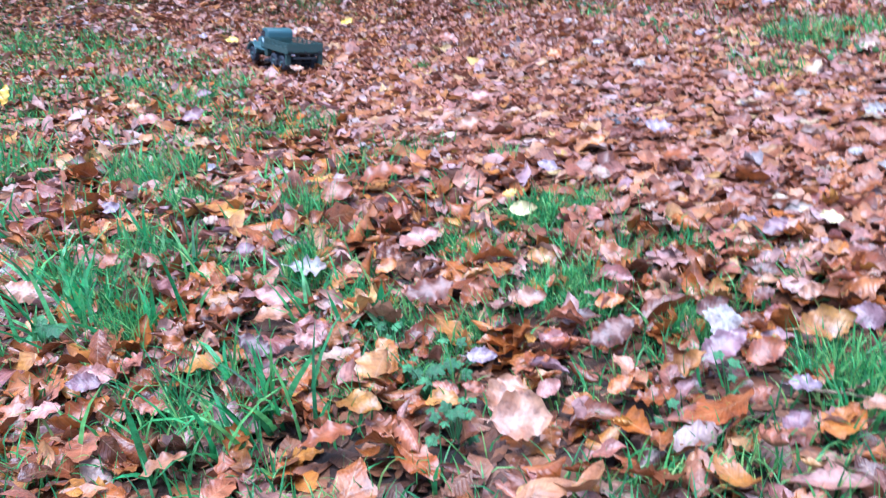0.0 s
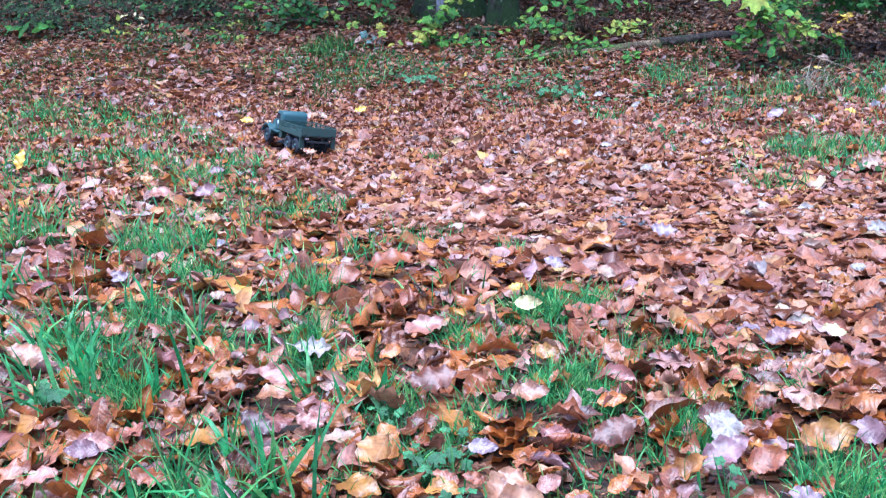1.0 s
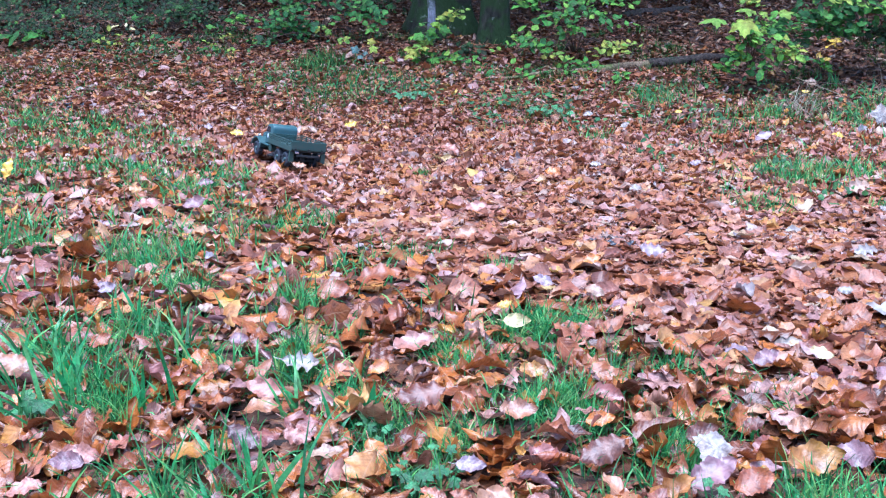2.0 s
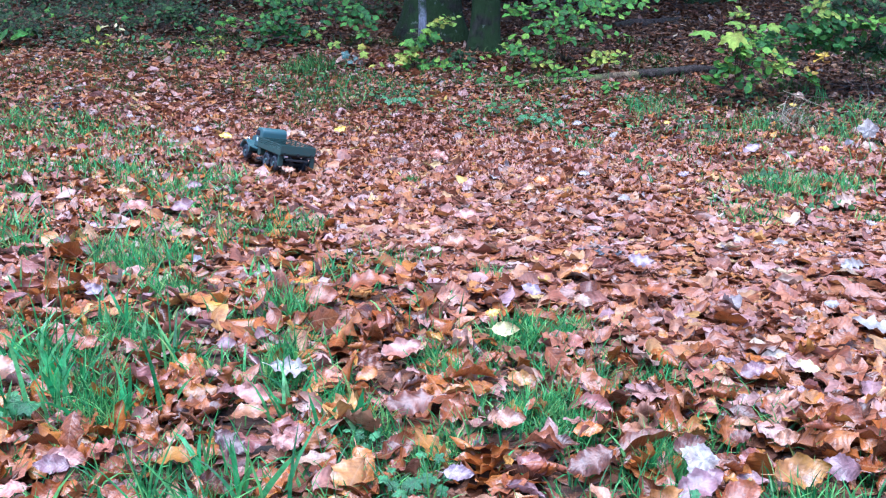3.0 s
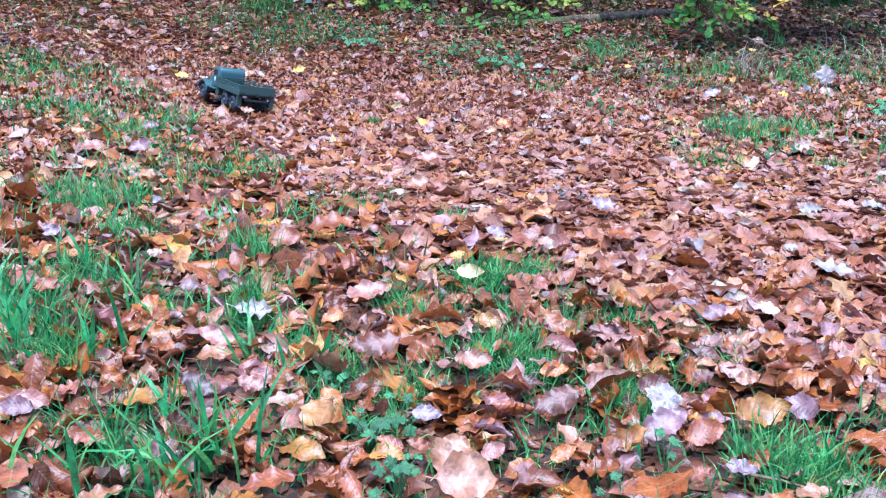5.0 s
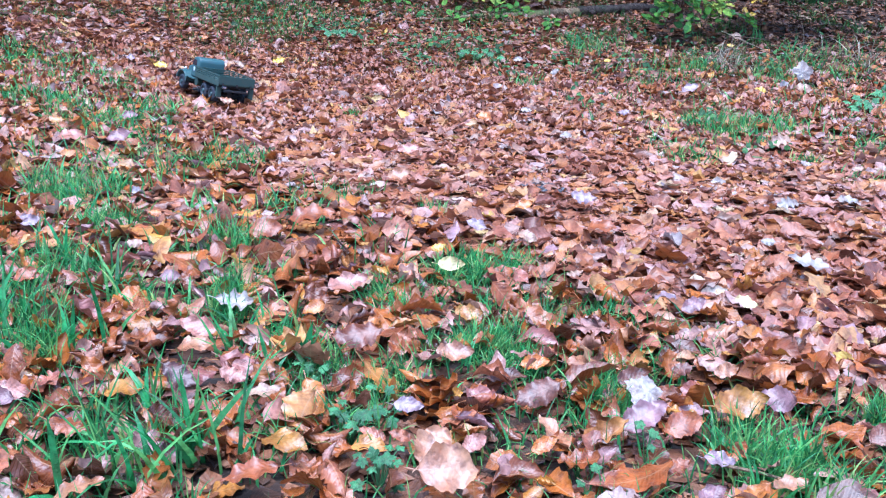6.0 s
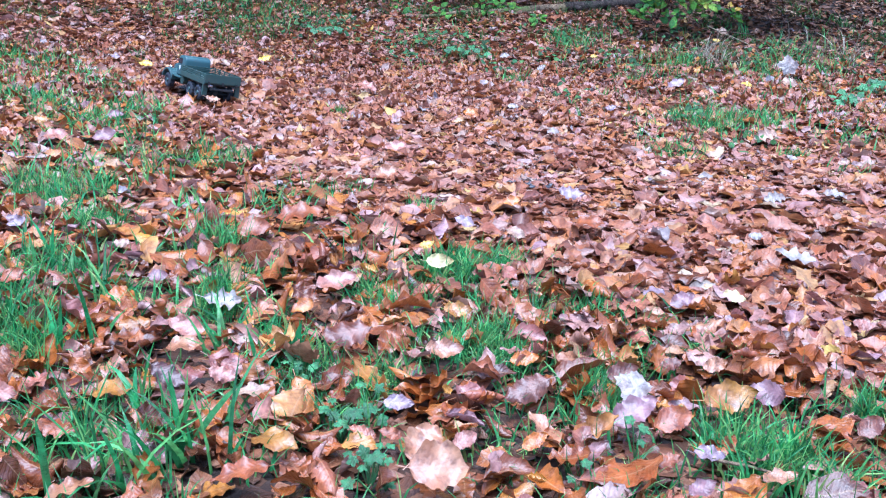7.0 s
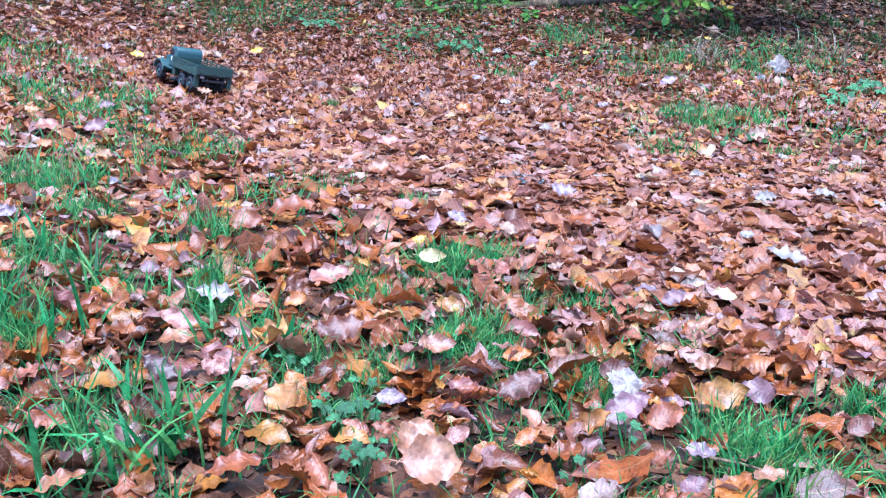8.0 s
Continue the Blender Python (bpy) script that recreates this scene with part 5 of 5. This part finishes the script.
bush("hazel_bush", 2.00, 6.40, "bush with bright green sprays and big yellowing leaves", "bush",
     [(1.72, 5.92, 0.56, 0.05, 0.03, 0.027, 2, 0.160, "maple"), (1.90, 5.95, 0.59, 0.06, 0.03, 0.042, 3, 0.150, "maple"), (1.87, 6.00, 0.66, 0.06, 0.04, 0.035, 8, 0.050, "pale"),
      (1.84, 5.90, 0.46, 0.12, 0.07, 0.034, 18, 0.070, "green"), (1.96, 5.90, 0.39, 0.15, 0.09, 0.045, 22, 0.068, "green"), (1.79, 5.92, 0.34, 0.07, 0.04, 0.021, 8, 0.065, "green"),
      (2.09, 5.92, 0.37, 0.06, 0.03, 0.038, 8, 0.060, "pale"), (1.91, 5.90, 0.27, 0.08, 0.05, 0.041, 8, 0.062, "green"), (1.72, 5.98, 0.27, 0.03, 0.03, 0.042, 7, 0.055, "green"),
      (2.00, 6.00, 0.51, 0.09, 0.05, 0.049, 12, 0.070, "green"), (1.94, 6.10, 0.80, 0.25, 0.15, 0.071, 22, 0.070, "green")], 34, 0.007)
# mid and dark leaf kinds carry the shadows at this bush's right
bush("hazel_bush", 2.95, 6.95, "hazel bush beside another, with shade put into its darker leaves", "bush",
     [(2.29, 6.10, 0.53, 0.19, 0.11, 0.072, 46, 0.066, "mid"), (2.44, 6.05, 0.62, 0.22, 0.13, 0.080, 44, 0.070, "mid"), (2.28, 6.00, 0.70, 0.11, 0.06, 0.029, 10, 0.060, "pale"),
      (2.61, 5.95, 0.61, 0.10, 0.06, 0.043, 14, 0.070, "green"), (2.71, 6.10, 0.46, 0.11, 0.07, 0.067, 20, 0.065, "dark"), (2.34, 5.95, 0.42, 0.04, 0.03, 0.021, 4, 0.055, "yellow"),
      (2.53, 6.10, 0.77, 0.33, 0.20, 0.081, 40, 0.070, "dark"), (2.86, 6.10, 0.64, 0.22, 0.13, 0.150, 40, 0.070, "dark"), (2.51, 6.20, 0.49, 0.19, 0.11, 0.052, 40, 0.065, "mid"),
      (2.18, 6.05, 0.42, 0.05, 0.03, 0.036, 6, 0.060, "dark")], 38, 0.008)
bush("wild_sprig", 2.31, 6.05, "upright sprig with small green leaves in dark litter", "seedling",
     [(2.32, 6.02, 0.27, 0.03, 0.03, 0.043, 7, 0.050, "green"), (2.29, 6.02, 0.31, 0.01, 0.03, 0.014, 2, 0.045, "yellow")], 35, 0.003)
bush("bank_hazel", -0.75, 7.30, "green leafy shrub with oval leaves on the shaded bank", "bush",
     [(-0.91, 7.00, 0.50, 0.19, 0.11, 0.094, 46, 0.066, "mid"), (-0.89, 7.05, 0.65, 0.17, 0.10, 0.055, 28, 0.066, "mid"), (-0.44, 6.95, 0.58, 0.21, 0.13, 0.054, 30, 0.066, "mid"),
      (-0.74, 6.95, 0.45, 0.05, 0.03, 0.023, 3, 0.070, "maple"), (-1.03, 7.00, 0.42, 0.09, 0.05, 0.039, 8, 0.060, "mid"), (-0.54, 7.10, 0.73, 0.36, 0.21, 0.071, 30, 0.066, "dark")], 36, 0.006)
bush("bank_shrub", -1.40, 7.20, "low shrub with a few bright leaves on the bank", "bush",
     [(-1.30, 7.10, 0.52, 0.08, 0.05, 0.032, 8, 0.060, "green"), (-1.40, 7.05, 0.45, 0.05, 0.03, 0.024, 4, 0.060, "mid"), (-1.37, 7.00, 0.39, 0.06, 0.03, 0.024, 4, 0.050, "pale"),
      (-1.59, 7.20, 0.54, 0.12, 0.07, 0.065, 20, 0.055, "dark")], 43, 0.004)
bush("bank_shrub", -2.10, 7.00, "low shrub with whitish leaves among dark undergrowth", "bush",
     [(-2.08, 6.90, 0.46, 0.03, 0.03, 0.024, 3, 0.045, "white"), (-1.99, 6.90, 0.48, 0.03, 0.03, 0.020, 2, 0.04, "white"), (-2.04, 6.85, 0.39, 0.12, 0.07, 0.032, 9, 0.055, "pale"),
      (-2.23, 6.90, 0.42, 0.10, 0.06, 0.040, 10, 0.055, "dark")], 44, 0.004)
bush("hart_fern", -2.65, 6.90, "plant with long pale green leaves at the wood's edge", "fern",
     [(-2.65, 6.85, 0.44, 0.07, 0.04, 0.033, 3, 0.150, "green")], 45, 0.004)
bush("bank_seedlings", -1.20, 6.80, "scattered pale green seedlings in brown litter on the bank", "seedling",
     [(-0.96, 6.75, 0.32, 0.08, 0.05, 0.023, 5, 0.050, "pale"), (-1.41, 6.75, 0.34, 0.06, 0.04, 0.019, 4, 0.050, "mid"), (-1.35, 6.70, 0.34, 0.11, 0.07, 0.023, 5, 0.045, "pale"),
      (-1.76, 6.90, 0.38, 0.16, 0.09, 0.032, 10, 0.045, "mid"), (-0.55, 6.70, 0.40, 0.06, 0.04, 0.022, 4, 0.050, "pale"), (-1.12, 6.85, 0.39, 0.05, 0.03, 0.031, 4, 0.060, "mid")], 46, 0.003)
# shrubs whose dark leaf colours stand for deep shade at the bank's top
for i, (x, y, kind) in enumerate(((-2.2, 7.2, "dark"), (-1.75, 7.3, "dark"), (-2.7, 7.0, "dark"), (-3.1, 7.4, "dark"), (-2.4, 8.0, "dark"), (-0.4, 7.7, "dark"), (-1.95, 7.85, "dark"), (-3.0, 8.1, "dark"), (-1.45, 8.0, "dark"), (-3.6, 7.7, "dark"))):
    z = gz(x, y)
    bush("undergrowth_shrub", x, y, "shrub on the bank with shade put into its dark green leaves", "bush",
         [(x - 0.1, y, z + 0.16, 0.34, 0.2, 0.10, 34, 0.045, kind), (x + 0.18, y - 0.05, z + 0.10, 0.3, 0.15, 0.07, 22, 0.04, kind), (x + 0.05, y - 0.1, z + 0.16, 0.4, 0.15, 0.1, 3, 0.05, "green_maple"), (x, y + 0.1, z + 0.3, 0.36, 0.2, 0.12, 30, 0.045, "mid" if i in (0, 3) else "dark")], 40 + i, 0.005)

# ---- ivy and low undergrowth at the foot of the bank ----
g = np.random.default_rng(61)
rows = []
for x, y, rx, ry, n in ((-0.8, 5.85, 0.35, 0.10, 70), (-0.15, 5.85, 0.35, 0.10, 110), (0.35, 5.65, 0.4, 0.12, 80), (0.9, 5.55, 0.4, 0.12, 70), (-0.6, 6.2, 0.4, 0.15, 90), (1.4, 5.5, 0.5, 0.15, 60),
                        (2.5, 5.6, 0.35, 0.2, 110), (2.9, 5.2, 0.3, 0.2, 60), (0.1, 6.2, 0.5, 0.15, 60), (-1.6, 6.5, 0.6, 0.25, 130), (-2.4, 6.7, 0.6, 0.3, 170), (-1.9, 5.9, 0.6, 0.2, 60), (-1.0, 6.9, 0.6, 0.3, 90), (1.0, 5.95, 0.3, 0.12, 50), (2.0, 5.65, 0.25, 0.12, 50)):
    rows.append(np.c_[g.normal(x, rx * 0.7, n), g.normal(y, ry * 1.3, n)])
xy = np.concatenate(rows)
xy = xy[g.uniform(0, 1, len(xy)) < 0.22]
rows = [xy]
for x, y in ((0.22, 5.62), (0.35, 5.72), (0.52, 5.68), (0.65, 5.72), (0.74, 5.67), (1.09, 5.44), (1.31, 5.88), (1.63, 5.93), (1.94, 5.90),
             (1.91, 5.68), (2.28, 5.49), (2.43, 5.70), (0.99, 4.51), (1.40, 4.04), (1.47, 5.24), (-0.13, 5.88), (-0.00, 5.94), (-0.26, 5.83),
             (-0.81, 6.09), (-1.74, 6.60), (-1.83, 6.54), (0.77, 5.13), (1.43, 3.50), (0.30, 5.37), (1.42, 5.52)):
    rows.append(np.c_[g.normal(x, 0.06, 16), g.normal(y, 0.05, 16)])
xy = np.concatenate(rows)
n = len(xy)
pos = np.c_[xy, ground_z(xy[:, 0], xy[:, 1]) + g.uniform(0.035, 0.09, n)]
v, q, uv = leaf_field(g, pos, g.uniform(0.02, 0.042, n), g.uniform(0.4, 0.75, n), np.abs(g.normal(0.5, 0.4, n)), g.normal(-0.3, 0.5, n), g.normal(0, 0.4, n), np.full(n, 0.03), 6, 3, lean=g.normal(-1.57, 0.9, n), rag=0.3)
ivy = new("ivy", mesh_arrays("ivy", v.reshape(-1, 3), q, uv))
finish(ivy, MAT_IVY)
tagged(ivy, "dark blue-green ivy creeping through leaves below the bank", "ivy", kind="stuff")

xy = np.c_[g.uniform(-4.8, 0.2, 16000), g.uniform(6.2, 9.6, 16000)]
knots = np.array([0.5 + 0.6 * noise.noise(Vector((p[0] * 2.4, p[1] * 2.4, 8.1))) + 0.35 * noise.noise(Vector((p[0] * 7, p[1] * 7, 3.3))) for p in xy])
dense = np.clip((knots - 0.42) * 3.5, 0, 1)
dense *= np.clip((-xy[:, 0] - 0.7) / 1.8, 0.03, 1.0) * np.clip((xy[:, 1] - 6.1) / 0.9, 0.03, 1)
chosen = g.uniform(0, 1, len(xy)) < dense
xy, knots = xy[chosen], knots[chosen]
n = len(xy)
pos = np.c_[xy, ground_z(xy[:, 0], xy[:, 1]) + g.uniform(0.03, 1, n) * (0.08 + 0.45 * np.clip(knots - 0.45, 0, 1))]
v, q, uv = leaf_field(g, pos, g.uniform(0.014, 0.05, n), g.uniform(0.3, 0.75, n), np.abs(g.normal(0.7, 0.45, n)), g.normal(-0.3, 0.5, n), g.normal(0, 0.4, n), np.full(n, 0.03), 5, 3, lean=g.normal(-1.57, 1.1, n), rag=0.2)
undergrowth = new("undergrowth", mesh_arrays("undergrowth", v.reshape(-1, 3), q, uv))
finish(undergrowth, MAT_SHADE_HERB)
tagged(undergrowth, "mixed undergrowth on the bank, shade put into its dark greens", "undergrowth", kind="stuff")

# ---- dry grass tuft ----
straw = Blades(88)
straw.patch(2.08, 5.6, 0.13, 110, 0.17, 0.003, 2.6)
straw.patch(2.0, 5.66, 0.08, 24, 0.13, 0.003, 2.4)
straw.patch(2.75, 5.75, 0.25, 40, 0.2, 0.004, 1.5)
straw.build("dry_grass_tuft", MAT_STRAW, "tuft of dry whitish grass at the foot of the bank", "dry grass")


# ---- sticks ----
def stick(pts, r, label, material=MAT_TWIG):
    bm = bmesh.new()
    tube(bm, [(x, y, gz(x, y) + z) for x, y, z in pts], [r, r * 0.9, r * 0.6][: len(pts)], 7)
    me = bpy.data.meshes.new("stick")
    bm.to_mesh(me)
    bm.free()
    ob = new("stick", me)
    finish(ob, material)
    tagged(ob, label, "stick")


stick([(2.1, 5.95, 0.05), (2.25, 5.9, 0.07), (2.42, 5.92, 0.06)], 0.003, "bare brown stick lying on dark leaves", MAT_TWIG)
stick([(2.05, 5.72, 0.16), (2.25, 5.6, 0.1), (2.36, 5.5, 0.03)], 0.0016, "thin straw-coloured stick leaning in dry grass", MAT_STRAW)
stick([(0.52, 1.34, 0.04), (0.58, 1.31, 0.045), (0.64, 1.29, 0.04)], 0.003, "short brown twig among leaves", MAT_LOG)
stick([(2.3, 6.06, 0.02), (2.31, 6.02, 0.12), (2.27, 6.0, 0.2)], 0.004, "thin upright dry stalk", MAT_TWIG)

# ---- damp bare patches with grit ----
def gritty_patch(x, y, rx, ry, n, seed):
    g = np.random.default_rng(seed)
    bm = bmesh.new()
    for _ in range(n):
        a, d = g.uniform(0, 6.283), math.sqrt(g.uniform(0, 1))
        px, py = x + rx * d * math.cos(a), y + ry * d * math.sin(a)
        s = g.uniform(0.006, 0.016)
        made = bmesh.ops.create_icosphere(bm, subdivisions=1, radius=s)
        for vert in made["verts"]:
            vert.co = Vector((vert.co.x * g.uniform(0.8, 1.2) + px, vert.co.y + py, vert.co.z * 0.6 + gz(px, py) + 0.014))
    me = bpy.data.meshes.new("grit")
    bm.to_mesh(me)
    bm.free()
    ob = new("grit", me)
    finish(ob, MAT_STONE)
    tagged(ob, "dark wet grit showing between fallen leaves", "grit", kind="stuff")


gritty_patch(-0.62, 4.66, 0.13, 0.07, 110, 5)
gritty_patch(0.55, 3.02, 0.07, 0.05, 50, 6)
gritty_patch(-2.1, 5.75, 0.18, 0.08, 120, 7)
gritty_patch(0.95, 2.35, 0.04, 0.03, 20, 8)


# ---- small broad-leaved weeds in the lawn ----
def weed(x, y, n, spread, size, label, seed):
    g = np.random.default_rng(seed)
    root = new("weed")
    root.location = (x, y, gz(x, y))
    tagged(root, label, "weed")
    for i in range(n):
        a, r = 2.4 * i + g.uniform(-0.3, 0.3), spread * math.sqrt((i + 0.5) / n)
        p = Vector((r * math.cos(a), r * math.sin(a), g.uniform(0.03, 0.07)))
        s = size * g.uniform(0.7, 1.2)
        ob = new("leaf", KINDS["herb"][i % 4])
        ob.matrix_world = Matrix.Translation(p) @ pose(0, 0, 0, g.normal(24, 14), g.normal(0, 14), 0) @ pose(0, 0, 0, 0, 0, math.degrees(a)) @ Matrix.Diagonal((s, s, s, 1))
        ob.parent = root
        part("stem", tube(bmesh.new(), [(0, 0, 0), p * 0.6 + Vector((0, 0, 0.012)), p], [0.0012, 0.001, 0.0008], 4), MAT_HERB, root)


for spot in WEEDS:
    weed(*spot)


# ---- the toy truck ----
truck = new("toy_truck")
truck.matrix_world = truck_pose
tagged(truck, "green six-wheeled toy army truck with slatted cargo bed on leaves", "toy truck")


def cube_part(name, dims, material, parent, bevel=0.001, label=""):
    return part(name, box(bmesh.new(), *dims, bevel), material, parent, label)


# wheels
def make_wheel(x, y, out):
    wheel = new("wheel")
    wheel.parent = truck
    wheel.location = (x, y, 0.0295)
    w, r = 0.0125, 0.0305
    part("tyre", lathe(bmesh.new(), [(-w * 0.7, 0.017), (-w, 0.0185), (-w, 0.0245), (-w * 0.75, r), (w * 0.75, r), (w, 0.0245), (w, 0.0185), (w * 0.7, 0.017)], 40, 0.0022), MAT_TYRE, wheel, "dark ribbed rubber tyre")
    o = out * w
    part("rim", lathe(bmesh.new(), [(-o * 0.6, 0.0172), (o * 0.75, 0.0175), (o * 0.8, 0.0155), (o * 0.35, 0.013), (o * 0.35, 0.009), (o * 0.7, 0.0075), (o * 1.05, 0.0055), (o * 1.1, 0.002)], 24), MAT_RIM, wheel)
    bm = bmesh.new()
    for s in range(6):
        a = 6.2832 * s / 6
        made = bmesh.ops.create_cone(bm, cap_ends=True, segments=6, radius1=0.0012, radius2=0.0012, depth=0.004)
        for vert in made["verts"]:
            vert.co = Vector((0.0108 * math.cos(a) + vert.co.x, o * 0.42 + vert.co.z, 0.0108 * math.sin(a) + vert.co.y))
    part("wheel_nuts", bm, MAT_CHASSIS, wheel)


for wx in (0.0, 0.078, 0.298):
    make_wheel(wx, 0.062, 1)
    make_wheel(wx, -0.062, -1)
    part("axle", tube(bmesh.new(), [(wx, -0.06, 0.028), (wx, 0, 0.028), (wx, 0.06, 0.028)], [0.004, 0.007, 0.004], 10), MAT_CHASSIS, truck)
    cube_part("differential", (wx - 0.012, wx + 0.012, -0.012, 0.012, 0.018, 0.042), MAT_CHASSIS, truck, 0.004)
for s in (-1, 1):
    cube_part("chassis_rail", (-0.055, 0.325, s * 0.024 - 0.004, s * 0.024 + 0.004, 0.05, 0.064), MAT_CHASSIS, truck)
    # leaf springs over the tandem axle
    part("leaf_spring", tube(bmesh.new(), [(-0.02, s * 0.04, 0.04), (0.039, s * 0.04, 0.055), (0.098, s * 0.04, 0.04)], [0.003, 0.005, 0.003], 6), MAT_CHASSIS, truck)
    # mudguard flaps at the tail
    cube_part("mudguard", (-0.048, -0.036, s * 0.07 - 0.016, s * 0.07 + 0.004, 0.026, 0.07), MAT_BED, truck, 0.001, "dark green mud flap")
    part("fuel_tank", lathe(bmesh.new(), [(s * 0.045, 0.0), (s * 0.045, 0.016), (s * 0.068, 0.016), (s * 0.068, 0.001)], 18), MAT_BED, truck).location = (0.165, 0, 0.05)
    cube_part("tail_lamp", (-0.064, -0.056, s * 0.05 - 0.008, s * 0.05 + 0.008, 0.062, 0.070), MAT_CHROME if s > 0 else MAT_CHASSIS, truck, 0.001, "silver tail lamp" if s > 0 else "")
cube_part("tow_bar", (-0.066, -0.055, -0.05, 0.05, 0.05, 0.058), MAT_CHASSIS, truck)

# cargo bed
bed = new("cargo_bed")
bed.parent = truck
cube_part("bed_floor", (-0.062, 0.168, -0.074, 0.074, 0.074, 0.079), MAT_BED, bed)
for i in range(5):
    x = -0.045 + 0.05 * i
    cube_part("cross_beam", (x - 0.004, x + 0.004, -0.072, 0.072, 0.066, 0.074), MAT_CHASSIS, bed)
for s in (-1, 1):
    y0, y1 = sorted((s * 0.0745, s * 0.0775))
    cube_part("side_panel", (-0.062, 0.168, y0, y1, 0.070, 0.091), MAT_BED, bed)
    for i in range(3):
        z = 0.0935 + 0.0072 * i
        cube_part("slat", (-0.060, 0.168, y0, y1, z, z + 0.0044), MAT_BED, bed, 0.0006)
    for i in range(6):
        x = -0.052 + 0.043 * i
        ya, yb = sorted((s * 0.0715, s * 0.0745))
        cube_part("post", (x - 0.004, x + 0.004, ya, yb, 0.076, 0.113), MAT_BED, bed, 0.0005)
cube_part("tailgate", (-0.066, -0.062, -0.0775, 0.0775, 0.078, 0.1125), MAT_BED, bed, 0.001, "plain dark green tailgate")
for y in (-0.06, 0.0, 0.06):
    cube_part("hinge", (-0.0685, -0.066, y - 0.004, y + 0.004, 0.072, 0.084), MAT_CHASSIS, bed, 0.0005)
cube_part("headboard", (0.165, 0.168, -0.074, 0.074, 0.079, 0.092), MAT_BED, bed)
for i in range(3):
    z = 0.0942 + 0.0064 * i
    cube_part("slat", (0.1652, 0.1682, -0.074, 0.074, z, z + 0.0045), MAT_BED, bed, 0.0006)

# cab
part("cab", extruded(bmesh.new(), [(0.174, 0.062), (0.174, 0.132), (0.182, 0.143), (0.198, 0.147), (0.228, 0.145), (0.240, 0.139), (0.252, 0.110), (0.256, 0.062)], -0.056, 0.056, 0.0075), MAT_CAB, truck, "rounded blue-green cab", smooth=True)
part("hood", extruded(bmesh.new(), [(0.25, 0.066), (0.25, 0.108), (0.29, 0.105), (0.325, 0.097), (0.336, 0.089), (0.338, 0.066)], -0.034, 0.034, 0.008), MAT_CAB, truck, smooth=True)
cube_part("grille", (0.336, 0.3405, -0.026, 0.026, 0.066, 0.086), MAT_CHASSIS, truck)
for i in range(7):
    y = -0.022 + 0.0073 * i
    cube_part("grille_bar", (0.34, 0.342, y - 0.001, y + 0.001, 0.068, 0.085), MAT_CAB, truck, 0)
cube_part("bumper", (0.346, 0.352, -0.066, 0.066, 0.05, 0.062), MAT_CHASSIS, truck, 0.002)
cube_part("windscreen", (0.2455, 0.2475, -0.046, 0.046, 0.114, 0.133), MAT_GLASS, truck, 0.0005).rotation_euler = (0, 0, 0)
for s in (-1, 1):
    ya, yb = sorted((s * 0.0545, s * 0.0568))
    part("side_window", extruded(bmesh.new(), [(0.206, 0.110), (0.206, 0.133), (0.228, 0.134), (0.237, 0.129), (0.246, 0.110)], ya, yb, 0.0004), MAT_GLASS, truck, "dark side window")
    ya, yb = sorted((s * 0.056, s * 0.0572))
    cube_part("door", (0.199, 0.246, ya, yb, 0.066, 0.106), MAT_CAB, truck, 0.0006)
    ya, yb = sorted((s * 0.0572, s * 0.0592))
    cube_part("door_handle", (0.202, 0.210, ya, yb, 0.099, 0.1015), MAT_CHASSIS, truck, 0.0005)
    ya, yb = sorted((s * 0.0573, s * 0.0578))
    part("emblem", extruded(bmesh.new(), [(0.216, 0.103), (0.229, 0.103), (0.229, 0.093), (0.2225, 0.083), (0.216, 0.093)], ya, yb), MAT_DECAL, truck, "small white emblem")
    # front mudguard arching over the wheel into the running board
    arch = [(0.3 + 0.043 * math.cos(a), 0.034 + 0.039 * math.sin(a)) for a in (radians(d) for d in range(10, 171, 16))]
    outer = [(0.3 + 0.050 * math.cos(a), 0.034 + 0.046 * math.sin(a)) for a in (radians(d) for d in range(5, 176, 17))]
    ya, yb = sorted((s * 0.032, s * 0.078))
    part("front_mudguard", extruded(bmesh.new(), outer + [(0.246, 0.066), (0.236, 0.06), (0.24, 0.054), (0.256, 0.054)] + arch[::-1], ya, yb, 0.0016), MAT_CAB, truck, "rounded blue-green mudguard", smooth=False)
    ya, yb = sorted((s * 0.05, s * 0.074))
    cube_part("running_board", (0.178, 0.25, ya, yb, 0.055, 0.06), MAT_CAB, truck, 0.001)
    part("headlight", lathe(bmesh.new(), [(-0.008, 0.003), (-0.004, 0.006), (0.003, 0.0065), (0.004, 0.001)], 16), MAT_CHROME, truck).matrix_basis = pose(0.338, s * 0.045, 0.080, 0, 0, -90)
    part("mirror", tube(bmesh.new(), [(0.246, s * 0.057, 0.118), (0.25, s * 0.066, 0.124), (0.25, s * 0.067, 0.134)], [0.0012, 0.0012, 0.004], 6), MAT_CHASSIS, truck)
cube_part("cab_floor", (0.178, 0.33, -0.05, 0.05, 0.056, 0.066), MAT_CHASSIS, truck)
